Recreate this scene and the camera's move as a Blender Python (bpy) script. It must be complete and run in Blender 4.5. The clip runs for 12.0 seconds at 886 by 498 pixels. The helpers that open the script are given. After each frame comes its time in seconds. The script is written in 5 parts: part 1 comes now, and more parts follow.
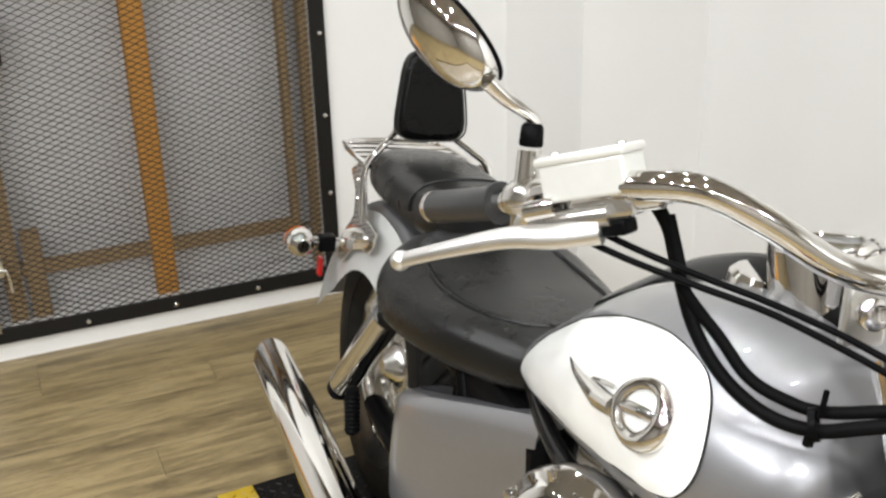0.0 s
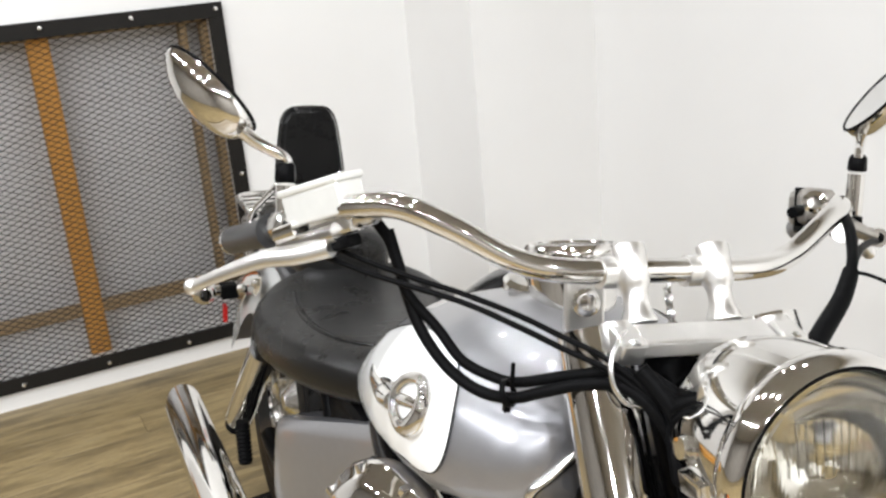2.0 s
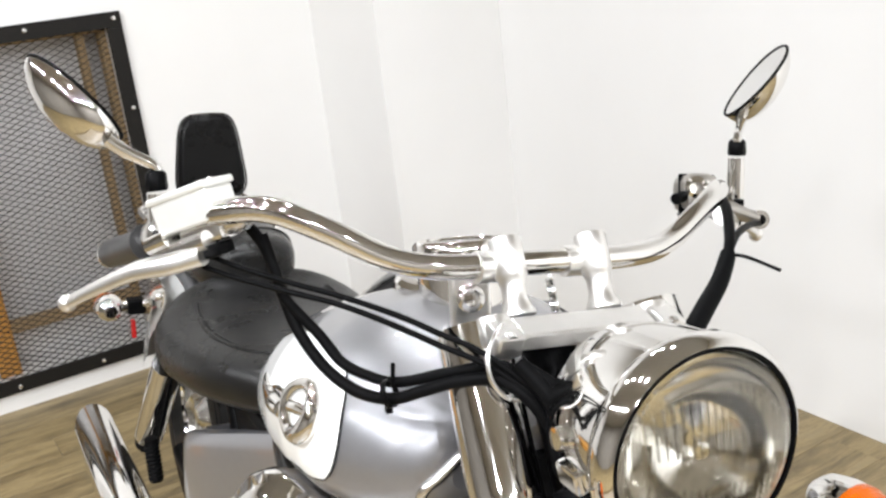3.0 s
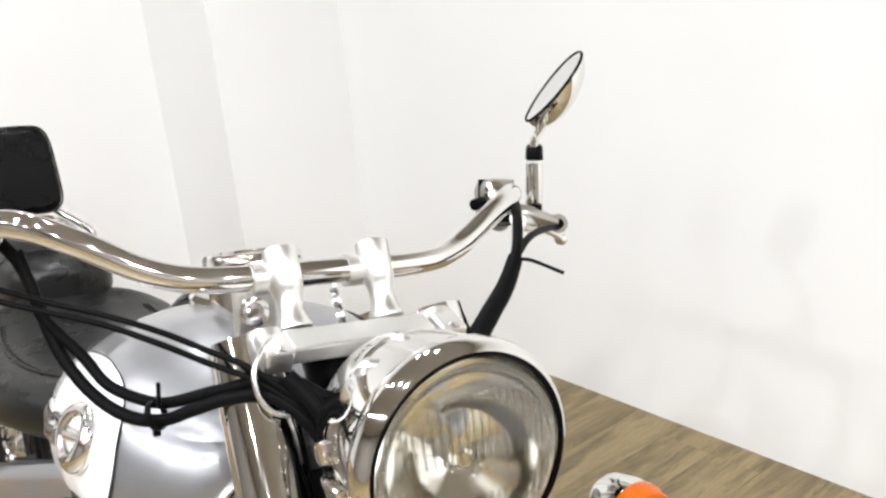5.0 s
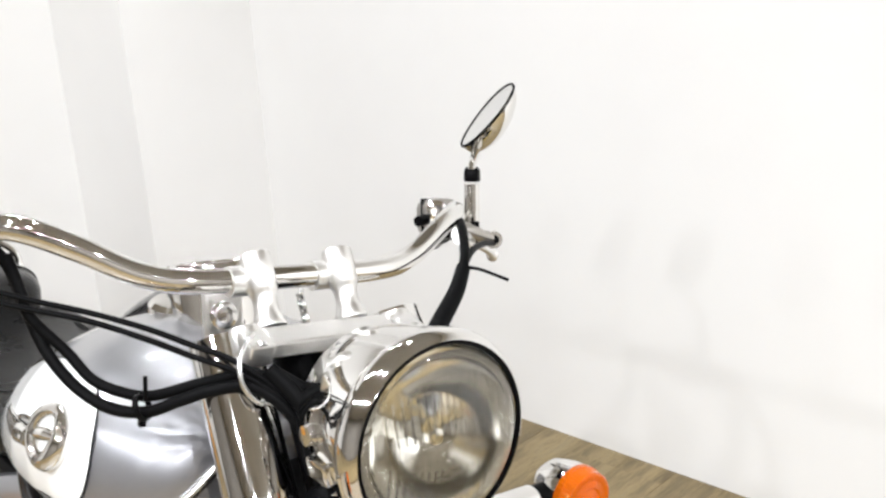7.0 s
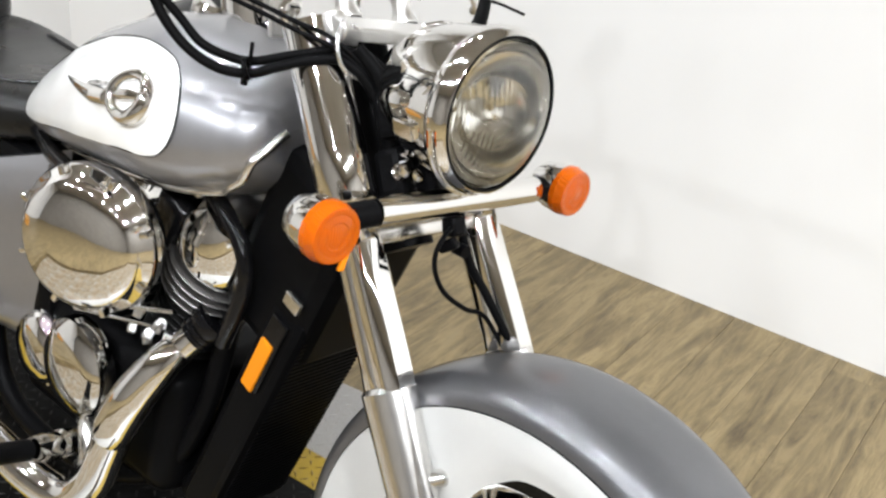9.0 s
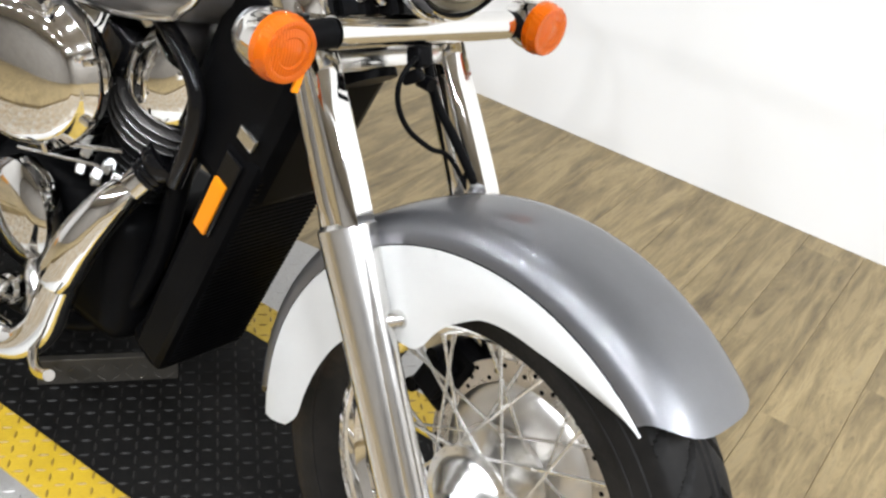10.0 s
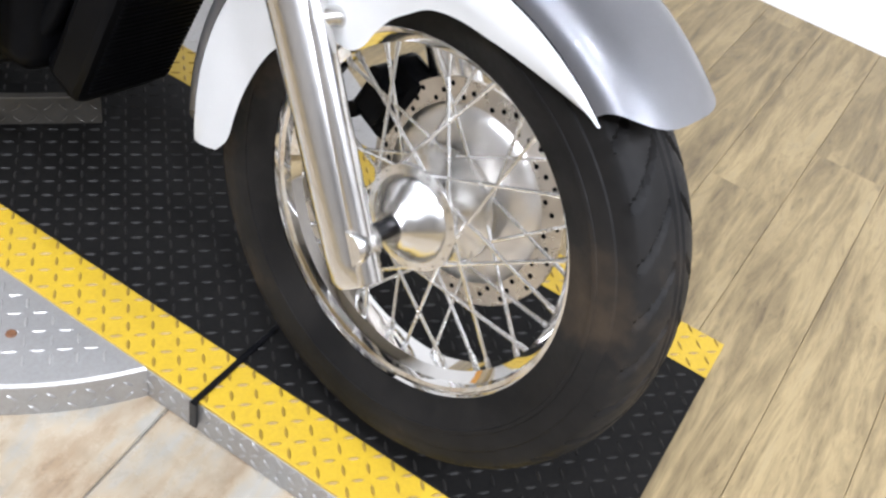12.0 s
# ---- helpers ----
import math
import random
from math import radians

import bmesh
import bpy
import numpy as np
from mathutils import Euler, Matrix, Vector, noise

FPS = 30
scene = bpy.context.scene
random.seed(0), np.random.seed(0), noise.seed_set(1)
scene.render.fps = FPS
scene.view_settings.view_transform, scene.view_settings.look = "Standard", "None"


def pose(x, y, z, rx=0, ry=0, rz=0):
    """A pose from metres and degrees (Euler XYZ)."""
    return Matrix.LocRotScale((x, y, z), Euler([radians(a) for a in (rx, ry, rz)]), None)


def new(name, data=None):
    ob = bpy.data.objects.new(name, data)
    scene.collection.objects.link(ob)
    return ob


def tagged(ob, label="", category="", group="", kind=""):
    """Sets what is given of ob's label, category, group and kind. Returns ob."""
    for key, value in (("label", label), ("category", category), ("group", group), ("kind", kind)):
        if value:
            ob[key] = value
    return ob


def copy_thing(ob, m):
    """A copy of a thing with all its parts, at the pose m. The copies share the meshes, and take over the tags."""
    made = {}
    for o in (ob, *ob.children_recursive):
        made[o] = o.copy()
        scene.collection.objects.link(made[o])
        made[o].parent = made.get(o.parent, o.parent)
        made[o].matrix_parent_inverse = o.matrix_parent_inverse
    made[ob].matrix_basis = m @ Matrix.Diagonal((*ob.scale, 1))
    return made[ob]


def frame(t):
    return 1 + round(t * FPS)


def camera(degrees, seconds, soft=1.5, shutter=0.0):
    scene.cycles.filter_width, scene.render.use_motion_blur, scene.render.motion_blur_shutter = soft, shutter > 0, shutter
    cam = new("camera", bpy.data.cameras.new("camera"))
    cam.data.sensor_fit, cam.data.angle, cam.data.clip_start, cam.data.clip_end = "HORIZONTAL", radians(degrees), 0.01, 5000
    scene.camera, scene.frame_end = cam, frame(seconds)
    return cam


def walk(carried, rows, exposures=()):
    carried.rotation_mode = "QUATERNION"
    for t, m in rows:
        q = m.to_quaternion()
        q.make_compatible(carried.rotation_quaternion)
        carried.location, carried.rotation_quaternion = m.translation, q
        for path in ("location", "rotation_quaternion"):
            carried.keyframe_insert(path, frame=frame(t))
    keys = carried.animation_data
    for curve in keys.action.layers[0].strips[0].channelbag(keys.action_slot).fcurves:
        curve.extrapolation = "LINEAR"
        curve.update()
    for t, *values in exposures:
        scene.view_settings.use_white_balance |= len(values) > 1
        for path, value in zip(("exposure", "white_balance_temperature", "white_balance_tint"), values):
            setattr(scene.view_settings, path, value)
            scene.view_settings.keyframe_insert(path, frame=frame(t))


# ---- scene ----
cam = camera(49.27, 12.0, 2.5)
PATH = [
    (0, -0.5570, -0.0995, 1.3934, 69.205, 1.440, -17.283),
    (0.3, -0.4950, -0.2341, 1.3978, 70.587, 0.319, -14.139),
    (0.5, -0.4772, -0.2899, 1.4089, 71.773, 1.448, -12.884),
    (0.7, -0.4610, -0.3175, 1.4164, 72.609, 2.159, -13.147),
    (1, -0.4515, -0.3377, 1.4187, 72.728, 2.552, -14.954),
    (1.5, -0.4231, -0.3475, 1.4180, 72.961, 3.479, -17.519),
    (2, -0.3855, -0.3409, 1.4041, 72.110, 4.938, -19.546),
    (2.5, -0.3500, -0.3367, 1.3920, 71.335, 5.744, -22.064),
    (3, -0.3275, -0.3526, 1.3916, 71.787, 6.384, -24.187),
    (3.2, -0.3220, -0.3536, 1.3927, 71.647, 6.255, -25.304),
    (5, -0.2290, -0.3780, 1.3700, 71.708, 5.614, -31.747),
    (5.5, -0.2074, -0.3746, 1.3753, 72.166, 5.177, -33.082),
    (6, -0.1911, -0.3678, 1.3790, 72.953, 5.784, -34.004),
    (6.5, -0.2050, -0.3777, 1.3786, 72.920, 5.487, -33.781),
    (6.8, -0.2740, -0.4072, 1.3848, 73.303, 3.834, -34.890),
    (7, -0.3506, -0.4249, 1.3770, 73.378, 3.446, -37.850),
    (7.2, -0.4356, -0.4315, 1.3718, 72.695, 2.682, -40.202),
    (8.8, -0.7286, -0.4666, 1.3338, 64.363, -5.314, -44.924),
    (9, -0.7269, -0.4706, 1.3205, 63.069, -5.790, -44.945),
    (9.5, -0.7146, -0.4721, 1.2827, 59.603, -6.831, -44.809),
    (10, -0.6941, -0.4687, 1.2355, 56.565, -7.893, -45.601),
    (10.5, -0.6861, -0.4640, 1.1777, 52.342, -9.657, -45.749),
    (11, -0.6832, -0.4701, 1.1333, 49.225, -11.342, -46.656),
    (11.5, -0.6902, -0.4875, 1.0942, 46.714, -11.955, -46.863),
    (12, -0.6824, -0.4905, 1.0856, 46.139, -10.519, -47.679),
]
EXPOSE = [(0.0, -0.38, 6600, 10), (1.5, -0.34, 6500, 11), (3.0, -0.14, 6430, 12), (5.0, -0.12, 6450, 12), (7.2, -0.16, 6420, 12), (8.8, -0.25, 6380, 11), (10.5, -0.07, 6200, 12), (12.0, 0.04, 5950, 15)]
walk(cam, [(t, pose(x, y, z, rx, ry, rz)) for t, x, y, z, rx, ry, rz in PATH], EXPOSE)

# ---- light ----
ROOM = pose(0, 0, 0, 0, 0, 8.5)         # the room stands a little round from the front wheel
DECK = pose(0, 0, 0, 0, 0, 10.4)         # and so does the lift
FLOOR = -0.005                          # the plank platform lies flush with the lift's plate, which is z = 0
PIT = -0.066                            # the tiles beside the lift lie a step lower
CEIL = 2.75

world = bpy.data.worlds.new("world")
scene.world = world
world.use_nodes = True
bg = world.node_tree.nodes["Background"]
bg.inputs["Color"].default_value = (0.9, 0.95, 1.0, 1)
bg.inputs["Strength"].default_value = 0.02


# rows of small round ceiling lamps: (x, y, watts)
LAMPS = [(-2.14, -1.26, 44), (-2.14, -0.60, 38), (-2.14, 0.06, 44), (-2.14, 0.92, 26), (-2.14, 1.60, 22), (-2.14, 2.26, 26), (-2.14, 2.84, 16)] + [(x, -2.4, 58) for x in (-1.6, -0.8, 0.0, 0.8)] + [(-0.6, y, w) for y, w in ((-0.6, 26), (0.3, 18), (1.2, 13), (2.1, 17))] + [(0.75, y, 8) for y in (0.9, 1.6, 2.2)]
for lx, ly, watts in LAMPS:
    data = bpy.data.lights.new("downlight", "AREA")
    data.shape, data.size, data.energy, data.color = "DISK", 0.09, watts, (0.95, 0.98, 1.0)
    ob = new("downlight", data)
    ob.matrix_world = ROOM @ pose(lx, ly, CEIL - 0.055)

# ---- materials ----


def nodes_of(name):
    m = bpy.data.materials.new(name)
    m.use_nodes = True
    nt = m.node_tree
    return m, nt, nt.nodes["Principled BSDF"]


def link(nt, a, b):
    nt.links.new(a, b)


def coords(nt, scale=(1, 1, 1), kind="Object"):
    tc = nt.nodes.new("ShaderNodeTexCoord")
    mp = nt.nodes.new("ShaderNodeMapping")
    mp.inputs["Scale"].default_value = scale
    link(nt, tc.outputs[kind], mp.inputs["Vector"])
    return mp.outputs["Vector"]


def noise_tex(nt, vec, scale, detail=4, rough=0.6):
    n = nt.nodes.new("ShaderNodeTexNoise")
    n.inputs["Scale"].default_value, n.inputs["Detail"].default_value, n.inputs["Roughness"].default_value = scale, detail, rough
    link(nt, vec, n.inputs["Vector"])
    return n.outputs["Fac"]


def ramp(nt, fac, stops):
    r = nt.nodes.new("ShaderNodeValToRGB")
    e = r.color_ramp.elements
    while len(e) < len(stops):
        e.new(0.5)
    for el, (p, c) in zip(e, stops):
        el.position, el.color = p, (*c, 1)
    link(nt, fac, r.inputs["Fac"])
    return r.outputs["Color"]


def bump(nt, bsdf, height, strength, dist=0.002):
    b = nt.nodes.new("ShaderNodeBump")
    b.inputs["Strength"].default_value, b.inputs["Distance"].default_value = strength, dist
    link(nt, height, b.inputs["Height"])
    link(nt, b.outputs["Normal"], bsdf.inputs["Normal"])


def span(nt, fac, lo, hi):
    m = nt.nodes.new("ShaderNodeMapRange")
    m.inputs["To Min"].default_value, m.inputs["To Max"].default_value = lo, hi
    link(nt, fac, m.inputs["Value"])
    return m.outputs["Result"]


def plain(name, colour, rough=0.5, metal=0.0, var=0.12, scale=40, grain=0.0, coat=0.0, spread=0.08, ior=1.5):
    """A painted, cast or moulded surface: colour and gloss vary with smears and fine grain."""
    m, nt, b = nodes_of(name)
    v = coords(nt)
    f1 = noise_tex(nt, v, scale, 6)
    f2 = noise_tex(nt, v, scale * 0.13, 3)
    mixn = nt.nodes.new("ShaderNodeMath")
    mixn.operation = "ADD"
    link(nt, f1, mixn.inputs[0]), link(nt, f2, mixn.inputs[1])
    half = nt.nodes.new("ShaderNodeMath")
    half.operation = "MULTIPLY"
    half.inputs[1].default_value = 0.5
    link(nt, mixn.outputs[0], half.inputs[0])
    c0 = tuple(max(0, c * (1 - var)) for c in colour)
    c1 = tuple(min(1, c * (1 + var)) for c in colour)
    link(nt, ramp(nt, half.outputs[0], [(0.3, c0), (0.7, c1)]), b.inputs["Base Color"])
    link(nt, span(nt, half.outputs[0], max(0.01, rough - spread), rough + spread), b.inputs["Roughness"])
    b.inputs["Metallic"].default_value = metal
    b.inputs["IOR"].default_value = ior
    b.inputs["Coat Weight"].default_value = coat
    b.inputs["Coat Roughness"].default_value = 0.04
    if grain:
        bump(nt, b, f1, grain)
    return m


CHROME = plain("chrome", (0.80, 0.79, 0.77), 0.05, 1.0, 0.03, 30, spread=0.03)
ALLOY = plain("brushed_alloy", (0.78, 0.76, 0.73), 0.30, 1.0, 0.06, 60, 0.05, spread=0.06)
SATIN = plain("satin_alloy", (0.74, 0.73, 0.71), 0.22, 1.0, 0.06, 50, 0.03, spread=0.05)
REFLECTOR = plain("lamp_reflector", (0.95, 0.94, 0.91), 0.09, 1.0, 0.03, 40, 0.02, spread=0.05)
CAST = plain("grey_cast_alloy", (0.42, 0.40, 0.37), 0.32, 0.9, 0.12, 60, 0.06)
CLOUDY = plain("clear_coated_alloy", (0.78, 0.78, 0.75), 0.42, 0.50, 0.05, 60, 0.02, spread=0.05)
RISER = plain("bead_polished_alloy", (0.88, 0.87, 0.85), 0.34, 1.0, 0.04, 60, 0.04, spread=0.05)
STEEL = plain("spoke_steel", (0.82, 0.82, 0.81), 0.26, 1.0, 0.08, 80)
DISC_STEEL = plain("disc_steel", (0.60, 0.56, 0.50), 0.28, 1.0, 0.12, 60)
SILVER = plain("silver_grey_paint", (0.292, 0.292, 0.308), 0.38, 0.75, 0.04, 400, 0.0, coat=1.0, spread=0.008)
WHITE = plain("white_gloss_paint", (0.85, 0.85, 0.835), 0.25, 0.0, 0.03, 20, coat=0.8, spread=0.04)
BLACK = plain("black_satin_paint", (0.003, 0.003, 0.0033), 0.36, 0.0, 0.3, 60, 0.03, ior=1.12)
GLOSSBLACK = plain("black_gloss_paint", (0.004, 0.004, 0.0045), 0.16, 0.0, 0.3, 40, coat=0.1, ior=1.28)
RUBBER = plain("black_rubber", (0.004, 0.004, 0.0042), 0.42, 0.0, 0.3, 120, 0.1, ior=1.10)
GRIP_RUBBER = plain("worn_grip_rubber", (0.028, 0.028, 0.029), 0.34, 0.0, 0.2, 120, 0.06, ior=1.42)
RUST = plain("rusty_steel", (0.16, 0.07, 0.03), 0.7, 0.3, 0.5, 90, 0.3)
BRASS = plain("zinc_plate", (0.55, 0.50, 0.40), 0.35, 0.9, 0.2, 60)


def leather_material(name, colour, ior):
    m, nt, b = nodes_of(name)
    v = coords(nt)
    vo = nt.nodes.new("ShaderNodeTexVoronoi")
    vo.feature = "DISTANCE_TO_EDGE"
    vo.inputs["Scale"].default_value = 420
    link(nt, v, vo.inputs["Vector"])
    n = noise_tex(nt, v, 9, 5)
    link(nt, ramp(nt, n, [(0.25, tuple(c * 0.6 for c in colour)), (0.8, tuple(c * 1.7 for c in colour))]), b.inputs["Base Color"])
    b.inputs["IOR"].default_value = ior
    link(nt, span(nt, n, 0.20, 0.36), b.inputs["Roughness"])
    bump(nt, b, vo.outputs["Distance"], 0.25, 0.001)
    return m


LEATHER = leather_material("black_vinyl", (0.0055, 0.0054, 0.0053), 1.42)
BACK_VINYL = leather_material("matt_black_vinyl", (0.0035, 0.0034, 0.0034), 1.22)


def lens_material(name, colour, trans=0.55, rough=0.18, ribs=0.25):
    m, nt, b = nodes_of(name)
    b.inputs["Base Color"].default_value = (*colour, 1)
    b.inputs["Transmission Weight"].default_value = trans
    b.inputs["Roughness"].default_value = rough
    b.inputs["IOR"].default_value = 1.4
    v = coords(nt, (1, 1, 1))
    w = nt.nodes.new("ShaderNodeTexWave")
    w.inputs["Scale"].default_value = 90
    link(nt, v, w.inputs["Vector"])
    bump(nt, b, w.outputs["Fac"], ribs, 0.002)
    return m


AMBER = lens_material("amber_plastic", (1.0, 0.215, 0.005), 0.62, 0.05, 0.3)
AMBER_REFLECT = lens_material("amber_reflector", (0.90, 0.29, 0.004), 0.15, 0.22)
RED = lens_material("red_plastic", (0.6, 0.02, 0.02), 0.3)
GLASS = lens_material("headlight_glass", (0.97, 0.97, 0.95), 1.0, 0.02, 0.07)
CLEAR = lens_material("clear_plastic", (0.9, 0.88, 0.86), 0.8, 0.1)


def wall_material():
    m, nt, b = nodes_of("white_wall_paint")
    v = coords(nt)
    big, fine = noise_tex(nt, v, 0.8, 4), noise_tex(nt, v, 160, 4)
    link(nt, ramp(nt, big, [(0.3, (0.76, 0.75, 0.735)), (0.7, (0.81, 0.805, 0.79))]), b.inputs["Base Color"])
    b.inputs["Roughness"].default_value = 0.55
    bump(nt, b, fine, 0.15, 0.001)
    return m


WALL = wall_material()
# for the added walls out of view; dim tone holds down bounce and chrome reflections
UNSEEN_WALL = plain("unseen_wall_tone", (0.19, 0.175, 0.155), 0.6, 0.0, 0.2, 4)
CEILING_PAINT = plain("grey_ceiling_paint", (0.34, 0.325, 0.30), 0.7, 0.0, 0.08, 5)


def wood_material():
    """Oak-look planks: long streaks, fine grain and knots, a little different on each plank, with dirt worn over all."""
    m, nt, b = nodes_of("oak_plank")
    oi = nt.nodes.new("ShaderNodeObjectInfo")
    shift = nt.nodes.new("ShaderNodeVectorMath")
    shift.operation = "MULTIPLY_ADD"
    shift.inputs[1].default_value = (37, 11, 5)
    link(nt, oi.outputs["Random"], shift.inputs[0])
    link(nt, coords(nt, (1.0, 8.0, 8.0)), shift.inputs[2])
    v = shift.outputs["Vector"]
    warp = nt.nodes.new("ShaderNodeTexNoise")
    warp.inputs["Scale"].default_value, warp.inputs["Detail"].default_value = 1.6, 2
    link(nt, v, warp.inputs["Vector"])
    bend = nt.nodes.new("ShaderNodeVectorMath")
    bend.operation = "MULTIPLY_ADD"
    bend.inputs[1].default_value = (0.5, 0.9, 0.9)
    link(nt, warp.outputs["Color"], bend.inputs[0]), link(nt, v, bend.inputs[2])
    g = bend.outputs["Vector"]
    n1, n2, n3 = noise_tex(nt, g, 3.0, 10, 0.72), noise_tex(nt, g, 17, 8, 0.78), noise_tex(nt, coords(nt), 2.6, 5, 0.6)
    c1 = ramp(nt, n1, [(0.27, (0.066, 0.049, 0.026)), (0.37, (0.126, 0.094, 0.049)), (0.47, (0.192, 0.146, 0.076)), (0.58, (0.280, 0.216, 0.115)), (0.70, (0.245, 0.197, 0.114)), (0.82, (0.160, 0.133, 0.087))])
    c2 = ramp(nt, n2, [(0.32, (0.28, 0.25, 0.22)), (0.46, (0.85, 0.84, 0.82)), (0.70, (1, 1, 1))])
    c3 = ramp(nt, n3, [(0.30, (0.42, 0.39, 0.36)), (0.50, (1, 1, 1))])
    col = c1
    for layer, amount in ((c2, 0.70), (c3, 0.42)):
        mul = nt.nodes.new("ShaderNodeMixRGB")
        mul.blend_type = "MULTIPLY"
        mul.inputs["Fac"].default_value = amount
        link(nt, col, mul.inputs["Color1"]), link(nt, layer, mul.inputs["Color2"])
        col = mul.outputs["Color"]
    hsv = nt.nodes.new("ShaderNodeHueSaturation")
    hsv.inputs["Saturation"].default_value = 1.06
    link(nt, span(nt, oi.outputs["Random"], 0.94, 1.06), hsv.inputs["Value"])
    link(nt, col, hsv.inputs["Color"])
    link(nt, hsv.outputs["Color"], b.inputs["Base Color"])
    link(nt, span(nt, n2, 0.34, 0.58), b.inputs["Roughness"])
    bump(nt, b, n2, 0.2, 0.001)
    return m


WOOD = wood_material()


def tile_material():
    """Pale stone-look tile with drifting warm veins and grey smudges."""
    m, nt, b = nodes_of("stone_look_tile")
    v = coords(nt, (1.0, 3.2, 1.0))
    n1, n2, n3 = noise_tex(nt, v, 4.2, 9, 0.66), noise_tex(nt, coords(nt), 26, 6, 0.7), noise_tex(nt, coords(nt), 5, 4)
    c1 = ramp(nt, n1, [(0.26, (0.10, 0.08, 0.06)), (0.38, (0.22, 0.16, 0.10)), (0.50, (0.29, 0.24, 0.17)), (0.60, (0.255, 0.24, 0.205)), (0.74, (0.36, 0.325, 0.265))])
    c2 = ramp(nt, n3, [(0.30, (0.62, 0.62, 0.62)), (0.55, (1, 1, 1))])
    mul = nt.nodes.new("ShaderNodeMixRGB")
    mul.blend_type = "MULTIPLY"
    mul.inputs["Fac"].default_value = 0.7
    link(nt, c1, mul.inputs["Color1"]), link(nt, c2, mul.inputs["Color2"])
    link(nt, mul.outputs["Color"], b.inputs["Base Color"])
    link(nt, span(nt, n2, 0.15, 0.40), b.inputs["Roughness"])
    bump(nt, b, n2, 0.12, 0.001)
    return m


TILE = tile_material()


def plate_material(name, colour, rough, metal, worn, ior=1.5):
    """Painted or bare chequer plate with scratches and scuffed, dirty patches."""
    m, nt, b = nodes_of(name)
    v = coords(nt)
    n1, n2 = noise_tex(nt, v, 7, 6), noise_tex(nt, v, 160, 4, 0.8)
    mixn = nt.nodes.new("ShaderNodeMixRGB")
    link(nt, span(nt, n1, 0.15, 0.85), mixn.inputs["Fac"])
    link(nt, ramp(nt, n2, [(0.35, colour), (0.75, worn)]), mixn.inputs["Color2"])
    mixn.inputs["Color1"].default_value = (*colour, 1)
    link(nt, mixn.outputs["Color"], b.inputs["Base Color"])
    link(nt, span(nt, n1, rough - 0.1, rough + 0.15), b.inputs["Roughness"])
    b.inputs["Metallic"].default_value = metal
    b.inputs["IOR"].default_value = ior
    bump(nt, b, n2, 0.15, 0.001)
    return m


PLATE_BLACK = plate_material("black_chequer_paint", (0.0045, 0.0045, 0.0046), 0.45, 0.0, (0.018, 0.016, 0.0135), 1.15)
PLATE_YELLOW = plate_material("yellow_edge_paint", (0.42, 0.28, 0.012), 0.42, 0.0, (0.25, 0.16, 0.015))
# lugs darker than the strip: scuffs, and their own shadow put into the colour
YELLOW_LUGS = plate_material("scuffed_shaded_yellow_lugs", (0.24, 0.15, 0.011), 0.42, 0.0, (0.10, 0.066, 0.015))
PLATE_WORN = plate_material("worn_black_lugs", (0.008, 0.0078, 0.0075), 0.42, 0.0, (0.040, 0.036, 0.030), 1.24)
PLATE_BARE = plate_material("bare_chequer_plate", (0.38, 0.375, 0.365), 0.36, 0.65, (0.26, 0.24, 0.21))
MESH_STEEL = plate_material("dark_mesh_steel", (0.012, 0.011, 0.010), 0.5, 0.2, (0.075, 0.045, 0.024), 1.3)
GATE_BLACK = plate_material("black_gate_paint", (0.008, 0.008, 0.008), 0.4, 0.0, (0.03, 0.024, 0.018), 1.25)
POST_WOOD = plate_material("brown_timber", (0.64, 0.30, 0.055), 0.6, 0.0, (0.24, 0.115, 0.03))
POST_PALE = plate_material("pale_timber", (0.34, 0.235, 0.12), 0.65, 0.0, (0.16, 0.10, 0.05))
# bare plate with the engine's shade and brown lug glints put into its colour
PLATE_SHADED = plate_material("shaded_chequer_plate", (0.10, 0.095, 0.085), 0.38, 0.6, (0.16, 0.13, 0.09))
PANEL_GREY = plate_material("grey_sheet", (0.70, 0.70, 0.71), 0.35, 0.1, (0.40, 0.40, 0.405))
GROUT = plain("grey_grout", (0.16, 0.145, 0.125), 0.8, 0.0, 0.2, 60, 0.2)

# ---- mesh helpers ----


def part(name, bm, material, parent=None, label="", smooth=True, m=None):
    me = bpy.data.meshes.new(name)
    bmesh.ops.recalc_face_normals(bm, faces=bm.faces)
    if smooth:
        for f in bm.faces:
            f.smooth = True
        for e in bm.edges:
            if len(e.link_faces) == 2 and e.calc_face_angle(0) > 0.65:
                e.smooth = False
        for f in bm.faces:      # a flat between narrow rounded edges stays flat
            area = f.calc_area()
            if all(len(e.link_faces) == 2 and e.calc_face_angle(0) > 0.12 and (e.link_faces[0] if e.link_faces[1] is f else e.link_faces[1]).calc_area() < 0.6 * area for e in f.edges):
                f.smooth = False
    bm.to_mesh(me)
    bm.free()
    for mat in material if isinstance(material, (list, tuple)) else [material]:
        me.materials.append(mat)
    ob = new(name, me)
    if parent is not None:
        ob.parent = parent
    if m is not None:
        ob.matrix_basis = m
    if label:
        ob["label"] = label
    return ob


def box(bm, sx, sy, sz, m=None, bevel=0.0, seg=2):
    r = bmesh.ops.create_cube(bm, size=1)
    vs = r["verts"]
    bmesh.ops.transform(bm, matrix=(m or Matrix()) @ Matrix.Diagonal((sx, sy, sz, 1)), verts=vs)
    if bevel:
        es = list({e for v in vs for e in v.link_edges})
        bmesh.ops.bevel(bm, geom=es, offset=bevel, segments=seg, profile=0.5, affect="EDGES")
    return bm


